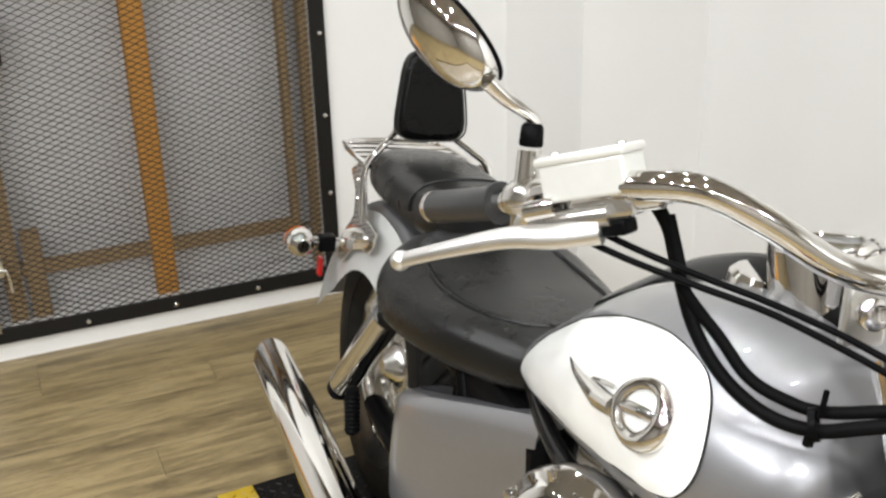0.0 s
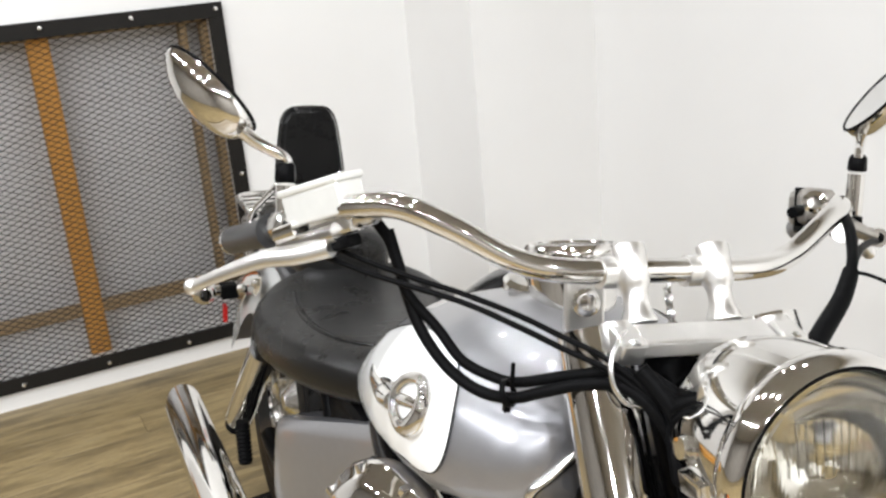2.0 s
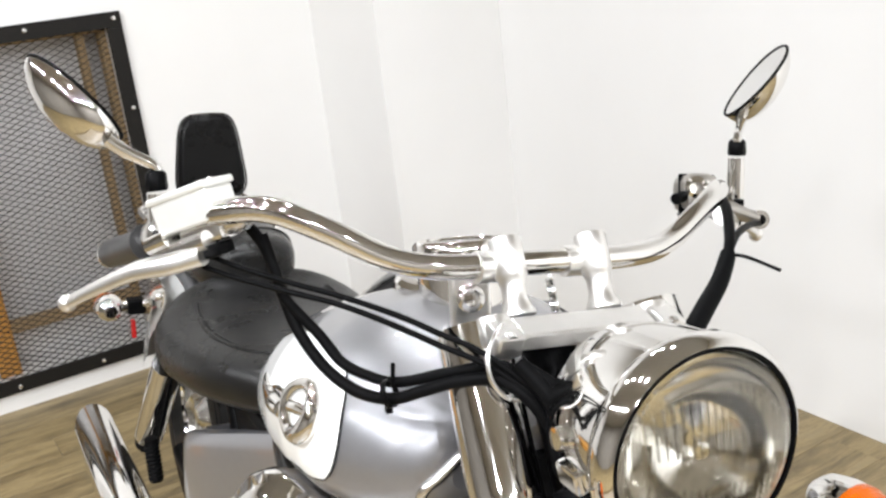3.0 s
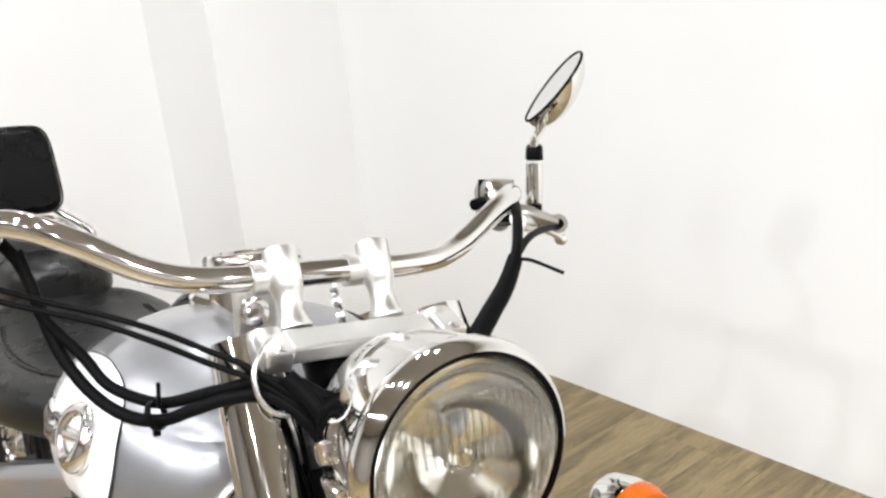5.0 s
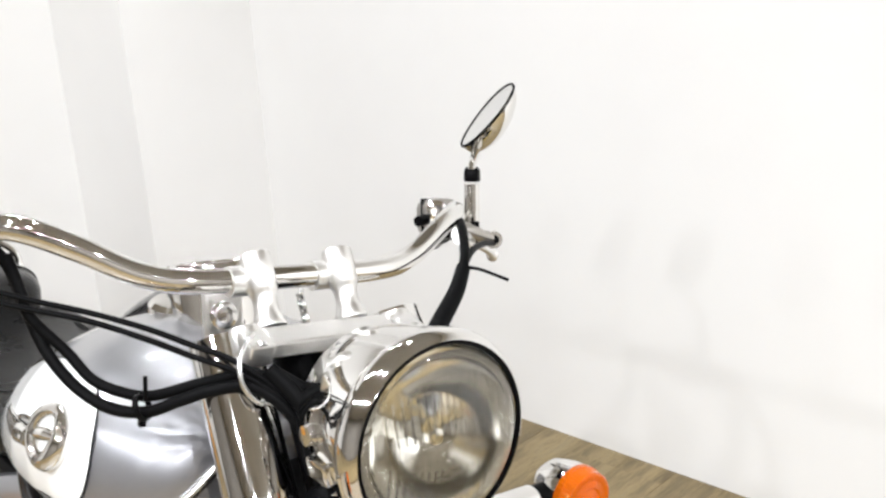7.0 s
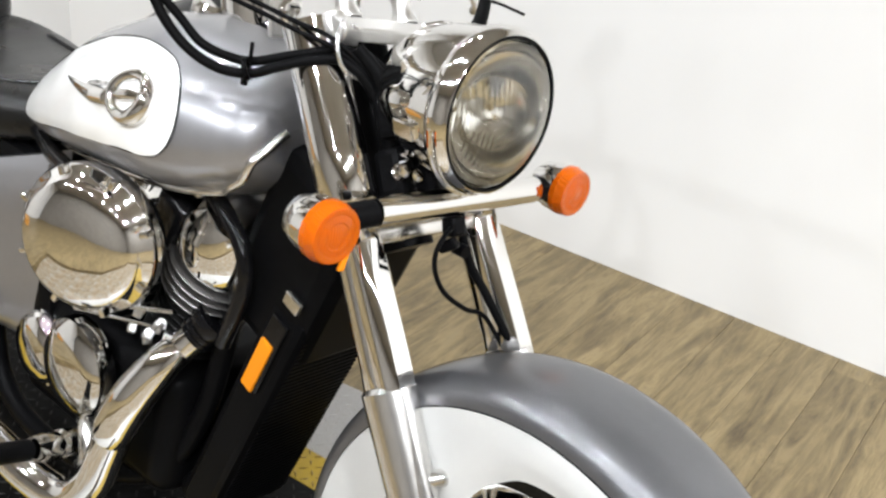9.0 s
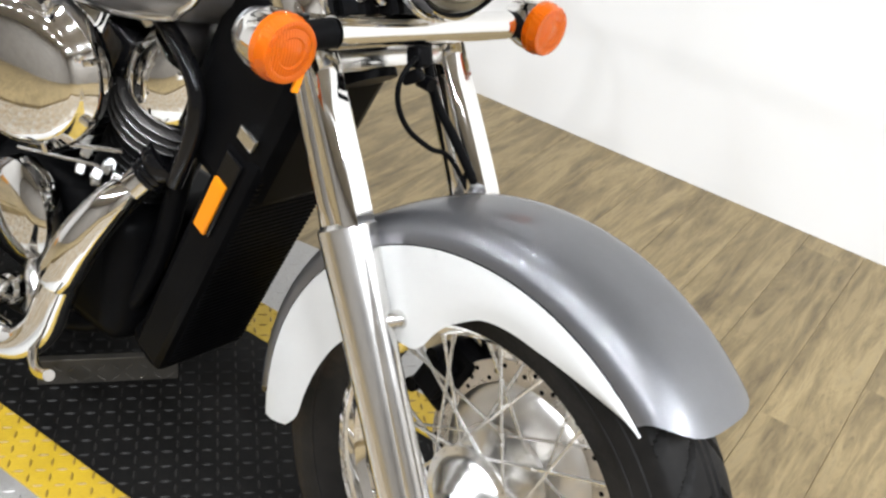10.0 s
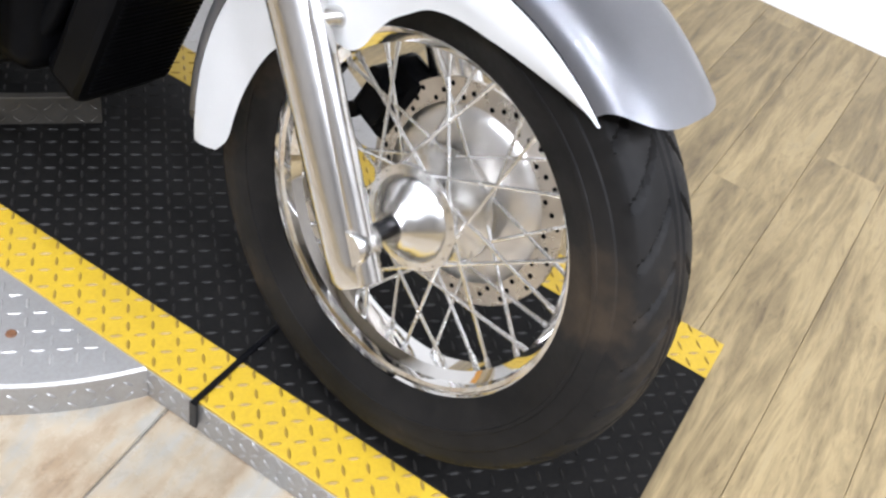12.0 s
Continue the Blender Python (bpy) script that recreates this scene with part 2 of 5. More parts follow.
def lathe(bm, profile, m=None, seg=48, closed=False):
    """Turn a profile of (radius, height) pairs about the local z axis."""
    m = m or Matrix()
    rings = []
    for r, h in profile:
        if r < 1e-6:
            rings.append([bm.verts.new(m @ Vector((0, 0, h)))])
        else:
            rings.append([bm.verts.new(m @ Vector((r * math.cos(2 * math.pi * i / seg), r * math.sin(2 * math.pi * i / seg), h))) for i in range(seg)])
    pairs = list(zip(rings, rings[1:]))
    if closed:
        pairs.append((rings[-1], rings[0]))
    for a, b in pairs:
        for i in range(seg):
            j = (i + 1) % seg
            if len(a) == 1 and len(b) == 1:
                continue
            if len(a) == 1:
                bm.faces.new((a[0], b[i], b[j]))
            elif len(b) == 1:
                bm.faces.new((a[i], b[0], a[j]))
            else:
                bm.faces.new((a[i], b[i], b[j], a[j]))
    return bm


def curve_points(pts, n=10):
    """A smooth line through the points (Catmull-Rom)."""
    P = [Vector(p) for p in pts]
    if len(P) == 2:
        return [P[0].lerp(P[1], i / n) for i in range(n + 1)]
    out = []
    for i in range(len(P) - 1):
        p0, p1, p2, p3 = P[max(i - 1, 0)], P[i], P[i + 1], P[min(i + 2, len(P) - 1)]
        for k in range(n):
            t = k / n
            out.append(0.5 * ((2 * p1) + (p2 - p0) * t + (2 * p0 - 5 * p1 + 4 * p2 - p3) * t * t + (3 * p1 - p0 - 3 * p2 + p3) * t ** 3))
    out.append(P[-1])
    return out


def tube(bm, pts, radius, seg=14, n=8, cap=True, flat=1.0, straight=False):
    """A tube along the points; radius is one number or one for each given point."""
    line = [Vector(p) for p in pts] if straight else curve_points(pts, n)
    k = len(pts)
    rad = [radius] * k if isinstance(radius, (int, float)) else list(radius)
    t0 = (line[1] - line[0]).normalized()
    side = t0.orthogonal().normalized()
    rings = []
    for i, p in enumerate(line):
        t = (line[min(i + 1, len(line) - 1)] - line[max(i - 1, 0)]).normalized()
        side = (side - t * side.dot(t)).normalized()
        up = t.cross(side)
        u = i / (len(line) - 1) * (k - 1)
        a = min(int(u), k - 2)
        r = rad[a] + (rad[a + 1] - rad[a]) * (u - a)
        rings.append([bm.verts.new(p + side * (r * math.cos(2 * math.pi * j / seg)) + up * (r * flat * math.sin(2 * math.pi * j / seg))) for j in range(seg)])
    for a, b in zip(rings, rings[1:]):
        for j in range(seg):
            bm.faces.new((a[j], a[(j + 1) % seg], b[(j + 1) % seg], b[j]))
    if cap:
        bm.faces.new(rings[0][::-1])
        bm.faces.new(rings[-1])
    return bm


def loft(bm, rings, cap=True, closed=True):
    """Skin a list of point rings of equal length."""
    vs = [[bm.verts.new(p) for p in r] for r in rings]
    n = len(vs[0])
    for a, b in zip(vs, vs[1:]):
        for j in range(n if closed else n - 1):
            bm.faces.new((a[j], a[(j + 1) % n], b[(j + 1) % n], b[j]))
    if cap:
        bm.faces.new(vs[0][::-1])
        bm.faces.new(vs[-1])
    return bm


def super_ring(x0, y, z0, a, up, down, n=32, e=2.4):
    """An egg-shaped ring in the plane y: half width a, height up and depth down from (x0, z0)."""
    out = []
    for i in range(n):
        t = 2 * math.pi * i / n
        c, s = math.cos(t), math.sin(t)
        x = a * math.copysign(abs(c) ** (2 / e), c)
        z = (up if s > 0 else down) * math.copysign(abs(s) ** (2 / e), s)
        out.append(Vector((x0 + x, y, z0 + z)))
    return out


def between(a, b):
    """A pose at a whose z axis points to b."""
    a, b = Vector(a), Vector(b)
    return Matrix.Translation(a) @ (b - a).to_track_quat("Z", "Y").to_matrix().to_4x4()


def rod(bm, a, b, r, seg=14, r2=None):
    d = (Vector(b) - Vector(a)).length
    r2 = r if r2 is None else r2
    return lathe(bm, [(0, 0), (r, 0), (r2, d), (0, d)], between(a, b), seg)


def B():
    return bmesh.new()


def empty(name, m, label, category, group=""):
    ob = new(name)
    ob.matrix_world = m
    ob.empty_display_size = 0.1
    return tagged(ob, label, category, group)

# ---- the room ----


def slab(name, x0, x1, y0, y1, z0, z1, mat, label="", bevel=0.0, parent=None):
    bm = box(B(), x1 - x0, y1 - y0, z1 - z0, pose((x0 + x1) / 2, (y0 + y1) / 2, (z0 + z1) / 2), bevel)
    ob = part(name, bm, mat, parent, smooth=False)
    if parent is None:
        ob.matrix_world = ROOM
        tagged(ob, label, kind="structure")
    return ob


GATE = (-0.700, 0.485, 0.060, 1.262)      # the mesh gate: left, right, bottom, top
WB, WC, WR, XR = 3.10, 2.60, 1.686, 1.18  # back wall, pier front, right wall, pier side
XL, YF = -4.2, -3.6                     # far side and near end of the room, behind the camera

PX0, PX1, PY0, PY1 = -1.5, 0.05, -0.9, 1.7   # the tiled strip beside the lift
bm = B()
for x0, x1, y0, y1 in ((XL, PX0, YF, WB + 1.2), (PX1, WR + 0.2, YF, WB + 1.2), (PX0, PX1, YF, PY0), (PX0, PX1, PY1, WB + 1.2)):
    box(bm, x1 - x0, y1 - y0, 0.132, pose((x0 + x1) / 2, (y0 + y1) / 2, FLOOR - 0.074))
floor = part("floor", bm, WOOD, smooth=False)
floor.matrix_world = ROOM
tagged(floor, "worn oak-look plank floor of the showroom", kind="structure")

# back wall with the opening behind the gate
bm = B()
gx0, gx1, gz0, gz1 = GATE[0] + 0.05, GATE[1] - 0.05, GATE[2] + 0.05, GATE[3] - 0.05
for x0, x1, z0, z1 in ((-0.80, gx0, FLOOR, CEIL), (gx1, XR, FLOOR, CEIL), (gx0, gx1, FLOOR, gz0), (gx0, gx1, gz1, CEIL)):
    box(bm, x1 - x0, 0.12, z1 - z0, pose((x0 + x1) / 2, WB + 0.06, (z0 + z1) / 2))
wall_back = part("wall_back", bm, WALL, smooth=False)
wall_back.matrix_world = ROOM
tagged(wall_back, "white painted back wall with a gated opening", kind="structure")
slab("wall_pier", XR, WR + 0.05, WC, WB + 0.12, FLOOR, CEIL, WALL, "white boxed-out pier in the corner of the wall")
slab("wall_right", WR, WR + 0.15, YF, WC, FLOOR, CEIL, WALL, "white painted wall beside the motorcycle lift")
# the next two walls are unseen, added to close the room, darkened in colour
slab("wall_left", XL - 0.15, XL, YF, WB + 1.2, FLOOR, CEIL, UNSEEN_WALL, "unseen wall added to close the far side, toned dim")
slab("wall_front", XL, WR, YF - 0.15, YF, FLOOR, CEIL, UNSEEN_WALL, "unseen wall added to close the near end, toned dim")
slab("wall_recess", XL, XR, WB + 1.2, WB + 1.32, FLOOR, CEIL, WALL, "pale wall at the back of the side passage")
slab("ceiling", XL, WR, YF, WB + 1.2, CEIL, CEIL + 0.15, CEILING_PAINT, "grey painted ceiling")

# round ceiling lights that the chrome mirrors
fit_bm = lathe(B(), [(0, 0.05), (0.105, 0.05), (0.11, 0.0), (0.10, -0.012), (0.09, 0.0), (0, 0.0)], seg=32)
lamp_thing = part("ceiling_light", fit_bm, WHITE)
tagged(lamp_thing, "small round white ceiling downlight", "ceiling light", "ceiling lights")

# timber and sheet behind the gate
recess = empty("storage_shutter", ROOM @ pose((gx0 + gx1) / 2, WB + 0.03, FLOOR), "grey sheets held by brown timber posts behind the mesh gate", "shutter")
cx = (gx0 + gx1) / 2
for x0, x1, z0, z1, nm in ((-0.86, -0.120, 0.232, 1.36, "grey_sheet"), (-0.090, 0.66, 0.232, 1.36, "grey_sheet"), (-0.86, 0.66, FLOOR, 0.215, "kick_board")):
    part(nm, box(B(), x1 - x0, 0.012, z1 - z0, pose((x0 + x1) / 2 - cx, 0.13, (z0 + z1) / 2 - FLOOR), 0.003), WALL if nm == "kick_board" else PANEL_GREY, recess, smooth=False)
for x, w, z0, z1, mat in ((-0.119, 0.070, FLOOR, 1.3, POST_WOOD), (-0.518, 0.056, FLOOR, 0.40, POST_PALE), (0.350, 0.026, 0.27, 1.3, POST_PALE), (0.436, 0.052, FLOOR, 1.3, POST_PALE), (-0.588, 0.050, FLOOR, 1.3, POST_PALE)):
    part("timber_post", box(B(), w, 0.05, z1 - z0, pose(x - cx, 0.02, (z0 + z1) / 2 - FLOOR), 0.004), mat, recess, smooth=False)
part("timber_rail", box(B(), 0.92, 0.04, 0.042, pose(-0.10 - cx, 0.025, 0.272 - FLOOR), 0.004), POST_PALE, recess, smooth=False)
part("timber_rail", box(B(), 1.14, 0.05, 0.10, pose(-0.108 - cx, 0.02, 1.25 - FLOOR), 0.004), POST_PALE, recess, smooth=False)
part("lock_block", box(B(), 0.062, 0.06, 0.15, pose(-0.535 - cx, 0.015, 0.995 - FLOOR), 0.004), GATE_BLACK, recess, smooth=False)

# ---- the mesh gate ----
gate = empty("mesh_gate", ROOM @ pose(GATE[0], WB - 0.012, GATE[2]), "black steel gate with rusty expanded mesh", "gate")
gw, gh = GATE[1] - GATE[0], GATE[3] - GATE[2]
BAR = 0.052
for nm, sx, sz, x, z in (("bottom_bar", gw, BAR, gw / 2, BAR / 2), ("top_bar", gw, BAR, gw / 2, gh - BAR / 2)):
    part(nm, box(B(), sx, 0.012, sz, pose(x, 0, z), 0.002), GATE_BLACK, gate, smooth=False)
for x in (BAR / 2, gw - BAR / 2):
    part("side_bar", box(B(), BAR, 0.012, gh - 2 * BAR, pose(x, 0, gh / 2), 0.002), GATE_BLACK, gate, smooth=False)


def expanded_mesh(w, h, px=0.042, pz=0.0098, t=0.0013, d=0.0020):
    """Strands of expanded metal, each a slanted flat bar between two knuckles."""
    verts, faces = [], []
    nx, nz = int(w / px), int(h / pz)
    rnd = random.Random(4)
    for j in range(nz + 1):
        off = (j % 2) * px / 2
        for i in range(-1, nx + 1):
            x, z = i * px + off, j * pz
            for s in (-1, 1):
                x0, z0, x1, z1 = x, z, x + s * px / 2, z + pz
                if min(x0, x1) < 0 or max(x0, x1) > w or z1 > h:
                    continue
                y = rnd.uniform(-0.0006, 0.0006)
                b = len(verts)
                for (xx, zz) in ((x0, z0), (x1, z1)):
                    for dy, dz in ((-d, -t), (d * 0.2, -t * 0.4), (d, t), (-d * 0.2, t * 0.4)):
                        verts.append((xx, y + dy, zz + dz))
                for k in range(4):
                    k2 = (k + 1) % 4
                    faces.append((b + k, b + k2, b + 4 + k2, b + 4 + k))
    me = bpy.data.meshes.new("wire_mesh")
    me.from_pydata(verts, [], faces)
    me.materials.append(MESH_STEEL)
    return me


grid = new("wire_mesh", expanded_mesh(gw - 0.06, gh - 0.06))
grid.parent = gate
grid.location = (0.03, 0.012, 0.03)
tagged(grid, "rusty expanded metal mesh", kind="stuff")
bolt_mesh = None
for bx, bz in [(0.025 + k * (gw - 0.05) / 4, zz) for k in range(5) for zz in (0.022, gh - 0.022)] + [(xx, gh * q) for xx in (0.022, gw - 0.022) for q in (0.27, 0.5, 0.73)]:
    if bolt_mesh is None:
        bo = part("bolt", lathe(B(), [(0, 0.008), (0.006, 0.007), (0.0095, 0.003), (0.010, 0)], pose(0, 0, 0, 90), 12), SATIN, gate)
        bolt_mesh = bo.data
    else:
        bo = new("bolt", bolt_mesh)
        bo.parent = gate
    bo.location = (bx, -0.006, bz)
for z in (0.25, 0.93):
    bm = box(B(), 0.07, 0.012, 0.05, pose(0.055, -0.012, z), 0.002)
    lb = part("slide_bolt", bm, BRASS, gate, "dull zinc slide bolt")
    part("bolt_rod", tube(B(), [(-0.02, -0.022, z), (0.08, -0.022, z), (0.10, -0.022, z - 0.015), (0.104, -0.022, z - 0.075)], 0.006, 10), SATIN, lb)
part("hinge_rod", tube(B(), [(0.048, -0.012, 0.04), (0.048, -0.012, gh - 0.05)], 0.004, 8), SATIN, gate)

# a crate that stands past the end of the wall
crate = empty("wooden_crate", ROOM @ pose(-1.15, WB + 0.15, FLOOR), "brown wooden crate beside the wall's end", "crate")
part("body", box(B(), 0.5, 0.45, 0.12, pose(0, 0, 0.06), 0.006), POST_WOOD, crate, smooth=False)
part("lid", box(B(), 0.52, 0.47, 0.02, pose(0, 0, 0.13), 0.004), POST_WOOD, crate, smooth=False)

# ---- lift ----
LX0, LX1, LY0, LY1 = -0.158, 0.452, -0.385, 2.05
STRIP = 0.089


def lugs(x0, x1, y0, y1, mat, name, parent, inside=None, pitch=0.0205, length=0.0175, width=0.0052, high=0.0021, z=0.0):
    """Raised tread lugs of a chequer plate, each turned across its neighbours."""
    verts, faces = [], []
    for i in range(int((x1 - x0) / pitch) + 1):
        for j in range(int((y1 - y0) / pitch) + 1):
            x, y = x0 + (i + 0.5) * pitch, y0 + (j + 0.5) * pitch
            a = math.radians(45 if (i + j) % 2 else -45)
            ux, uy = math.cos(a), math.sin(a)
            if not (x0 + 0.004 < x < x1 - 0.004 and y0 + 0.004 < y < y1 - 0.004) or (inside and not inside(x, y)):
                continue
            b = len(verts)
            for l, w, h in ((-length / 2, 0, 0), (-length * 0.18, -width / 2, 0), (length * 0.18, -width / 2, 0), (length / 2, 0, 0), (length * 0.18, width / 2, 0), (-length * 0.18, width / 2, 0), (-length * 0.26, 0, high), (length * 0.26, 0, high)):
                verts.append((x + l * ux - w * uy, y + l * uy + w * ux, z + h))
            for f in ((0, 1, 6), (1, 2, 7, 6), (2, 3, 7), (3, 4, 7), (4, 5, 6, 7), (5, 0, 6)):
                faces.append(tuple(b + k for k in f))
    me = bpy.data.meshes.new(name)
    me.from_pydata(verts, [], faces)
    me.materials.append(mat)
    ob = new(name, me)
    ob.parent = parent
    return tagged(ob, kind="stuff")


lift = empty("motorcycle_lift", DECK, "motorcycle lift with black chequer deck and yellow edges", "lift")
part("deck_plate", box(B(), LX1 - LX0 - 2 * STRIP, LY1 - LY0, 0.006, pose((LX0 + LX1) / 2, (LY0 + LY1) / 2, -0.003), 0.001), PLATE_BLACK, lift, "worn black chequer plate", smooth=False)
lugs(LX0 + STRIP, LX1 - STRIP, LY0, LY1, PLATE_WORN, "deck_tread", lift, pitch=0.0235, length=0.0205, width=0.0048)
for x0, x1 in ((LX0, LX0 + STRIP), (LX1 - STRIP, LX1)):
    part("edge_strip", box(B(), x1 - x0 - 0.001, LY1 - LY0, 0.006, pose((x0 + x1) / 2, (LY0 + LY1) / 2, -0.003), 0.001), PLATE_YELLOW, lift, "yellow painted chequer edge", smooth=False)
    lugs(x0, x1, LY0, LY1, YELLOW_LUGS, "strip_tread", lift, pitch=0.0235, length=0.0205)
for x in (LX0 + 0.003, LX1 - 0.003):
    part("side_skirt", box(B(), 0.006, LY1 - LY0, -PIT - 0.0065, pose(x, (LY0 + LY1) / 2, (PIT - 0.0065) / 2), 0.002), PLATE_BARE, lift, "bare folded edge of the deck", smooth=False)
sk = lugs(0.0, LY1 - LY0, 0.0, -PIT - 0.008, PLATE_BARE, "skirt_tread", lift)
sk.matrix_basis = pose(LX0, LY1, PIT, 90, 0, -90)
part("frame_rail", box(B(), LX1 - LX0 - 0.08, LY1 - LY0 - 0.02, 0.058, pose((LX0 + LX1) / 2, (LY0 + LY1) / 2, -0.036), 0.004), GATE_BLACK, lift, smooth=False)
bm = box(B(), 0.30, 0.009, 0.005, pose(LX0 + 0.146, 0.173, 0.002), 0.001)
box(bm, 0.006, 0.012, 0.052, pose(LX0 - 0.006, 0.173, -0.024), 0.001)
part("tie_bar", bm, GLOSSBLACK, lift, "thin black bar across the deck", smooth=False)

turntable = empty("turntable", DECK @ pose(0.13, 0.75, PIT), "round bare-metal chequer plate under the lift", "turntable")
TR = 0.566
part("disc", lathe(B(), [(0, 0.062), (TR - 0.004, 0.062), (TR, 0.058), (TR, 0.0), (TR - 0.01, -0.001), (0, -0.001)], seg=128), PLATE_BARE, turntable)
lugs(-TR, TR, -TR, TR, PLATE_BARE, "disc_tread", turntable, lambda x, y: x * x + y * y < (TR - 0.03) ** 2 and (x < LX0 - 0.13 or x > LX1 - 0.13), pitch=0.0245, length=0.0215, width=0.0055, high=0.0013, z=0.062)
rt = lugs(0, 2 * math.pi * TR, 0, 0.058, PLATE_BARE, "rim_tread", turntable, pitch=0.0245, length=0.0205)
for v in rt.data.vertices:
    q, r = v.co.x / TR, TR + v.co.z
    v.co = (r * math.cos(q), r * math.sin(q), v.co.y)
screw = part("screw", lathe(B(), [(0, 0.002), (0.006, 0.002), (0.008, 0)], pose(-0.36, -0.31, 0.062), 12), RUST, turntable)

# a small bare chequer block stands on the deck under the engine, its colour darkened for the shade there
block = empty("chequer_block", DECK @ pose(0.172, 0.684, 0.002, 0, 0, 137.3), "bare chequer-plate block standing on the lift deck, coloured as in shade", "metal block")
part("body", box(B(), 0.24, 0.014, 0.056, pose(0.12, -0.008, 0.029), 0.002), PLATE_SHADED, block, smooth=False)
bl = lugs(0.0, 0.24, 0.0, 0.056, PLATE_SHADED, "block_tread", block, pitch=0.024, length=0.020, width=0.005)
bl.matrix_basis = pose(0, 0, 0.002, 90, 0, 0)

# tiles round the turntable
stand = slab("tile_floor", -1.75, 0.55, -1.2, 1.95, PIT - 0.05, PIT - 0.005, GROUT, "stone-look floor tiles a step below the plank floor")
stand.matrix_world = DECK @ pose(0, 0, 0, 0, 0, 5)

# ---- the motorcycle ----
LEAN_ANGLE, BODY_TURN = 7.8, 3.8
WHEEL_M = pose(0.014, 0, 0, 0, LEAN_ANGLE, 0)                       # front end, as steered
BODY_M = pose(0.075, 0.5, 0, 0, 0, BODY_TURN) @ pose(-0.075, -0.5, 0) @ WHEEL_M @ pose(-0.02, 0, 0)
bike = empty("motorcycle", BODY_M, "silver and white cruiser motorcycle leaning on its side stand", "motorcycle")
FRONT = BODY_M.inverted() @ WHEEL_M
SET = Matrix()                           # where the next front parts are set


def fpart(name, bm, mat, label="", parent=None, smooth=True):
    return part(name, bm, mat, parent or bike, label, smooth, FRONT @ SET if parent is None else None)


AX = pose(0, 0, 0, 0, 90, 0)            # local z turned to +x


def wheel(cx, cy, cz, R, width, rim_r, front):
    """A spoked wheel; its tyre, rim, hub and spokes are parts of the motorcycle."""
    mk = fpart if front else (lambda n, b, m, l="", p=None, smooth=True: part(n, b, m, p or bike, l, smooth))
    M = pose(cx, cy, cz) @ AX
    bm = B()
    w = width / 2
    prof = [(rim_r - 0.012, -w * 0.72), (rim_r + 0.004, -w * 0.80), (rim_r + 0.018, -w * 0.93), (rim_r + 0.024, -w * 0.955), (rim_r + 0.0245, -w * 0.985), (rim_r + 0.029, -w * 0.99), (rim_r + 0.030, -w * 0.97), (rim_r + 0.042, -w), (R - 0.040, -w * 0.985), (R - 0.0385, -w * 0.955), (R - 0.030, -w * 0.95)]
    for k in range(45):
        t = -1 + k / 22
        prof.append((R - 0.030 + 0.030 * math.sqrt(max(0, 1 - (abs(t) * 0.93) ** 2.2)), w * 0.93 * t))
    prof += [(r, -h) for r, h in prof[8::-1]]
    seg = 448
    rings = []
    for r, h in prof:
        ring = []
        for i in range(seg):
            a = 2 * math.pi * i / seg
            rr = r
            t = abs(h) / w
            if r > R - 0.030 and 0.18 < t < 0.9:
                g = abs((i / seg * 32 - t * 1.25) % 1.0 - 0.5) / 0.085
                rr -= 0.008 * max(0.0, 1 - g * g)
            if r > R - 0.03 and 0.08 < t < 0.16:
                rr -= 0.003
            ring.append(M @ Vector((rr * math.cos(a), rr * math.sin(a), h)))
        rings.append(ring)
    loft(bm, rings, cap=False)
    mk("tyre", bm, TYRE, "black tyre with slanted tread grooves and brown scuffs")
    rw = w * 0.76
    prof = [(rim_r, -rw), (rim_r + 0.003, -rw + 0.002), (rim_r + 0.001, -rw + 0.006), (rim_r - 0.014, -rw + 0.009), (rim_r - 0.018, -rw * 0.5), (rim_r - 0.028, -rw * 0.3), (rim_r - 0.028, rw * 0.3), (rim_r - 0.018, rw * 0.5), (rim_r - 0.014, rw - 0.009), (rim_r + 0.001, rw - 0.006), (rim_r + 0.003, rw - 0.002), (rim_r, rw), (rim_r - 0.003, rw - 0.001), (rim_r - 0.012, rw - 0.004), (rim_r - 0.0135, rw - 0.011), (rim_r - 0.020, rw - 0.013), (rim_r - 0.022, rw * 0.5), (rim_r - 0.026, rw * 0.44), (rim_r - 0.034, rw * 0.30), (rim_r - 0.034, -rw * 0.30), (rim_r - 0.026, -rw * 0.44), (rim_r - 0.022, -rw * 0.5), (rim_r - 0.020, -rw + 0.013), (rim_r - 0.0135, -rw + 0.011), (rim_r - 0.012, -rw + 0.004), (rim_r - 0.003, -rw + 0.001)]
    mk("rim", lathe(B(), prof, M, 96, closed=True), CHROME, "chrome spoked rim")
    hub = [(0, -0.070), (0.019, -0.070), (0.021, -0.067), (0.026, -0.064), (0.034, -0.056), (0.044, -0.047), (0.052, -0.040), (0.055, -0.0345), (0.066, -0.0325), (0.067, -0.027), (0.050, -0.022), (0.034, -0.012), (0.033, 0.012), (0.05, 0.022), (0.075, 0.028), (0.076, 0.035), (0.05, 0.045), (0.03, 0.055), (0.016, 0.06), (0, 0.06)]
    hb = mk("hub", lathe(B(), hub, M, 48), SATIN, "polished alloy hub")
    holes = B()
    for k in range(18):
        a = 2 * math.pi * (k + 0.3) / 18
        lathe(holes, [(0, -0.0008), (0.0030, -0.0008), (0.0030, 0.001), (0, 0.001)], M @ pose(0.0598 * math.cos(a), 0.0598 * math.sin(a), -0.0325), 10)
    tagged(part("hub_perforation", holes, BLACK, hb), kind="stuff")
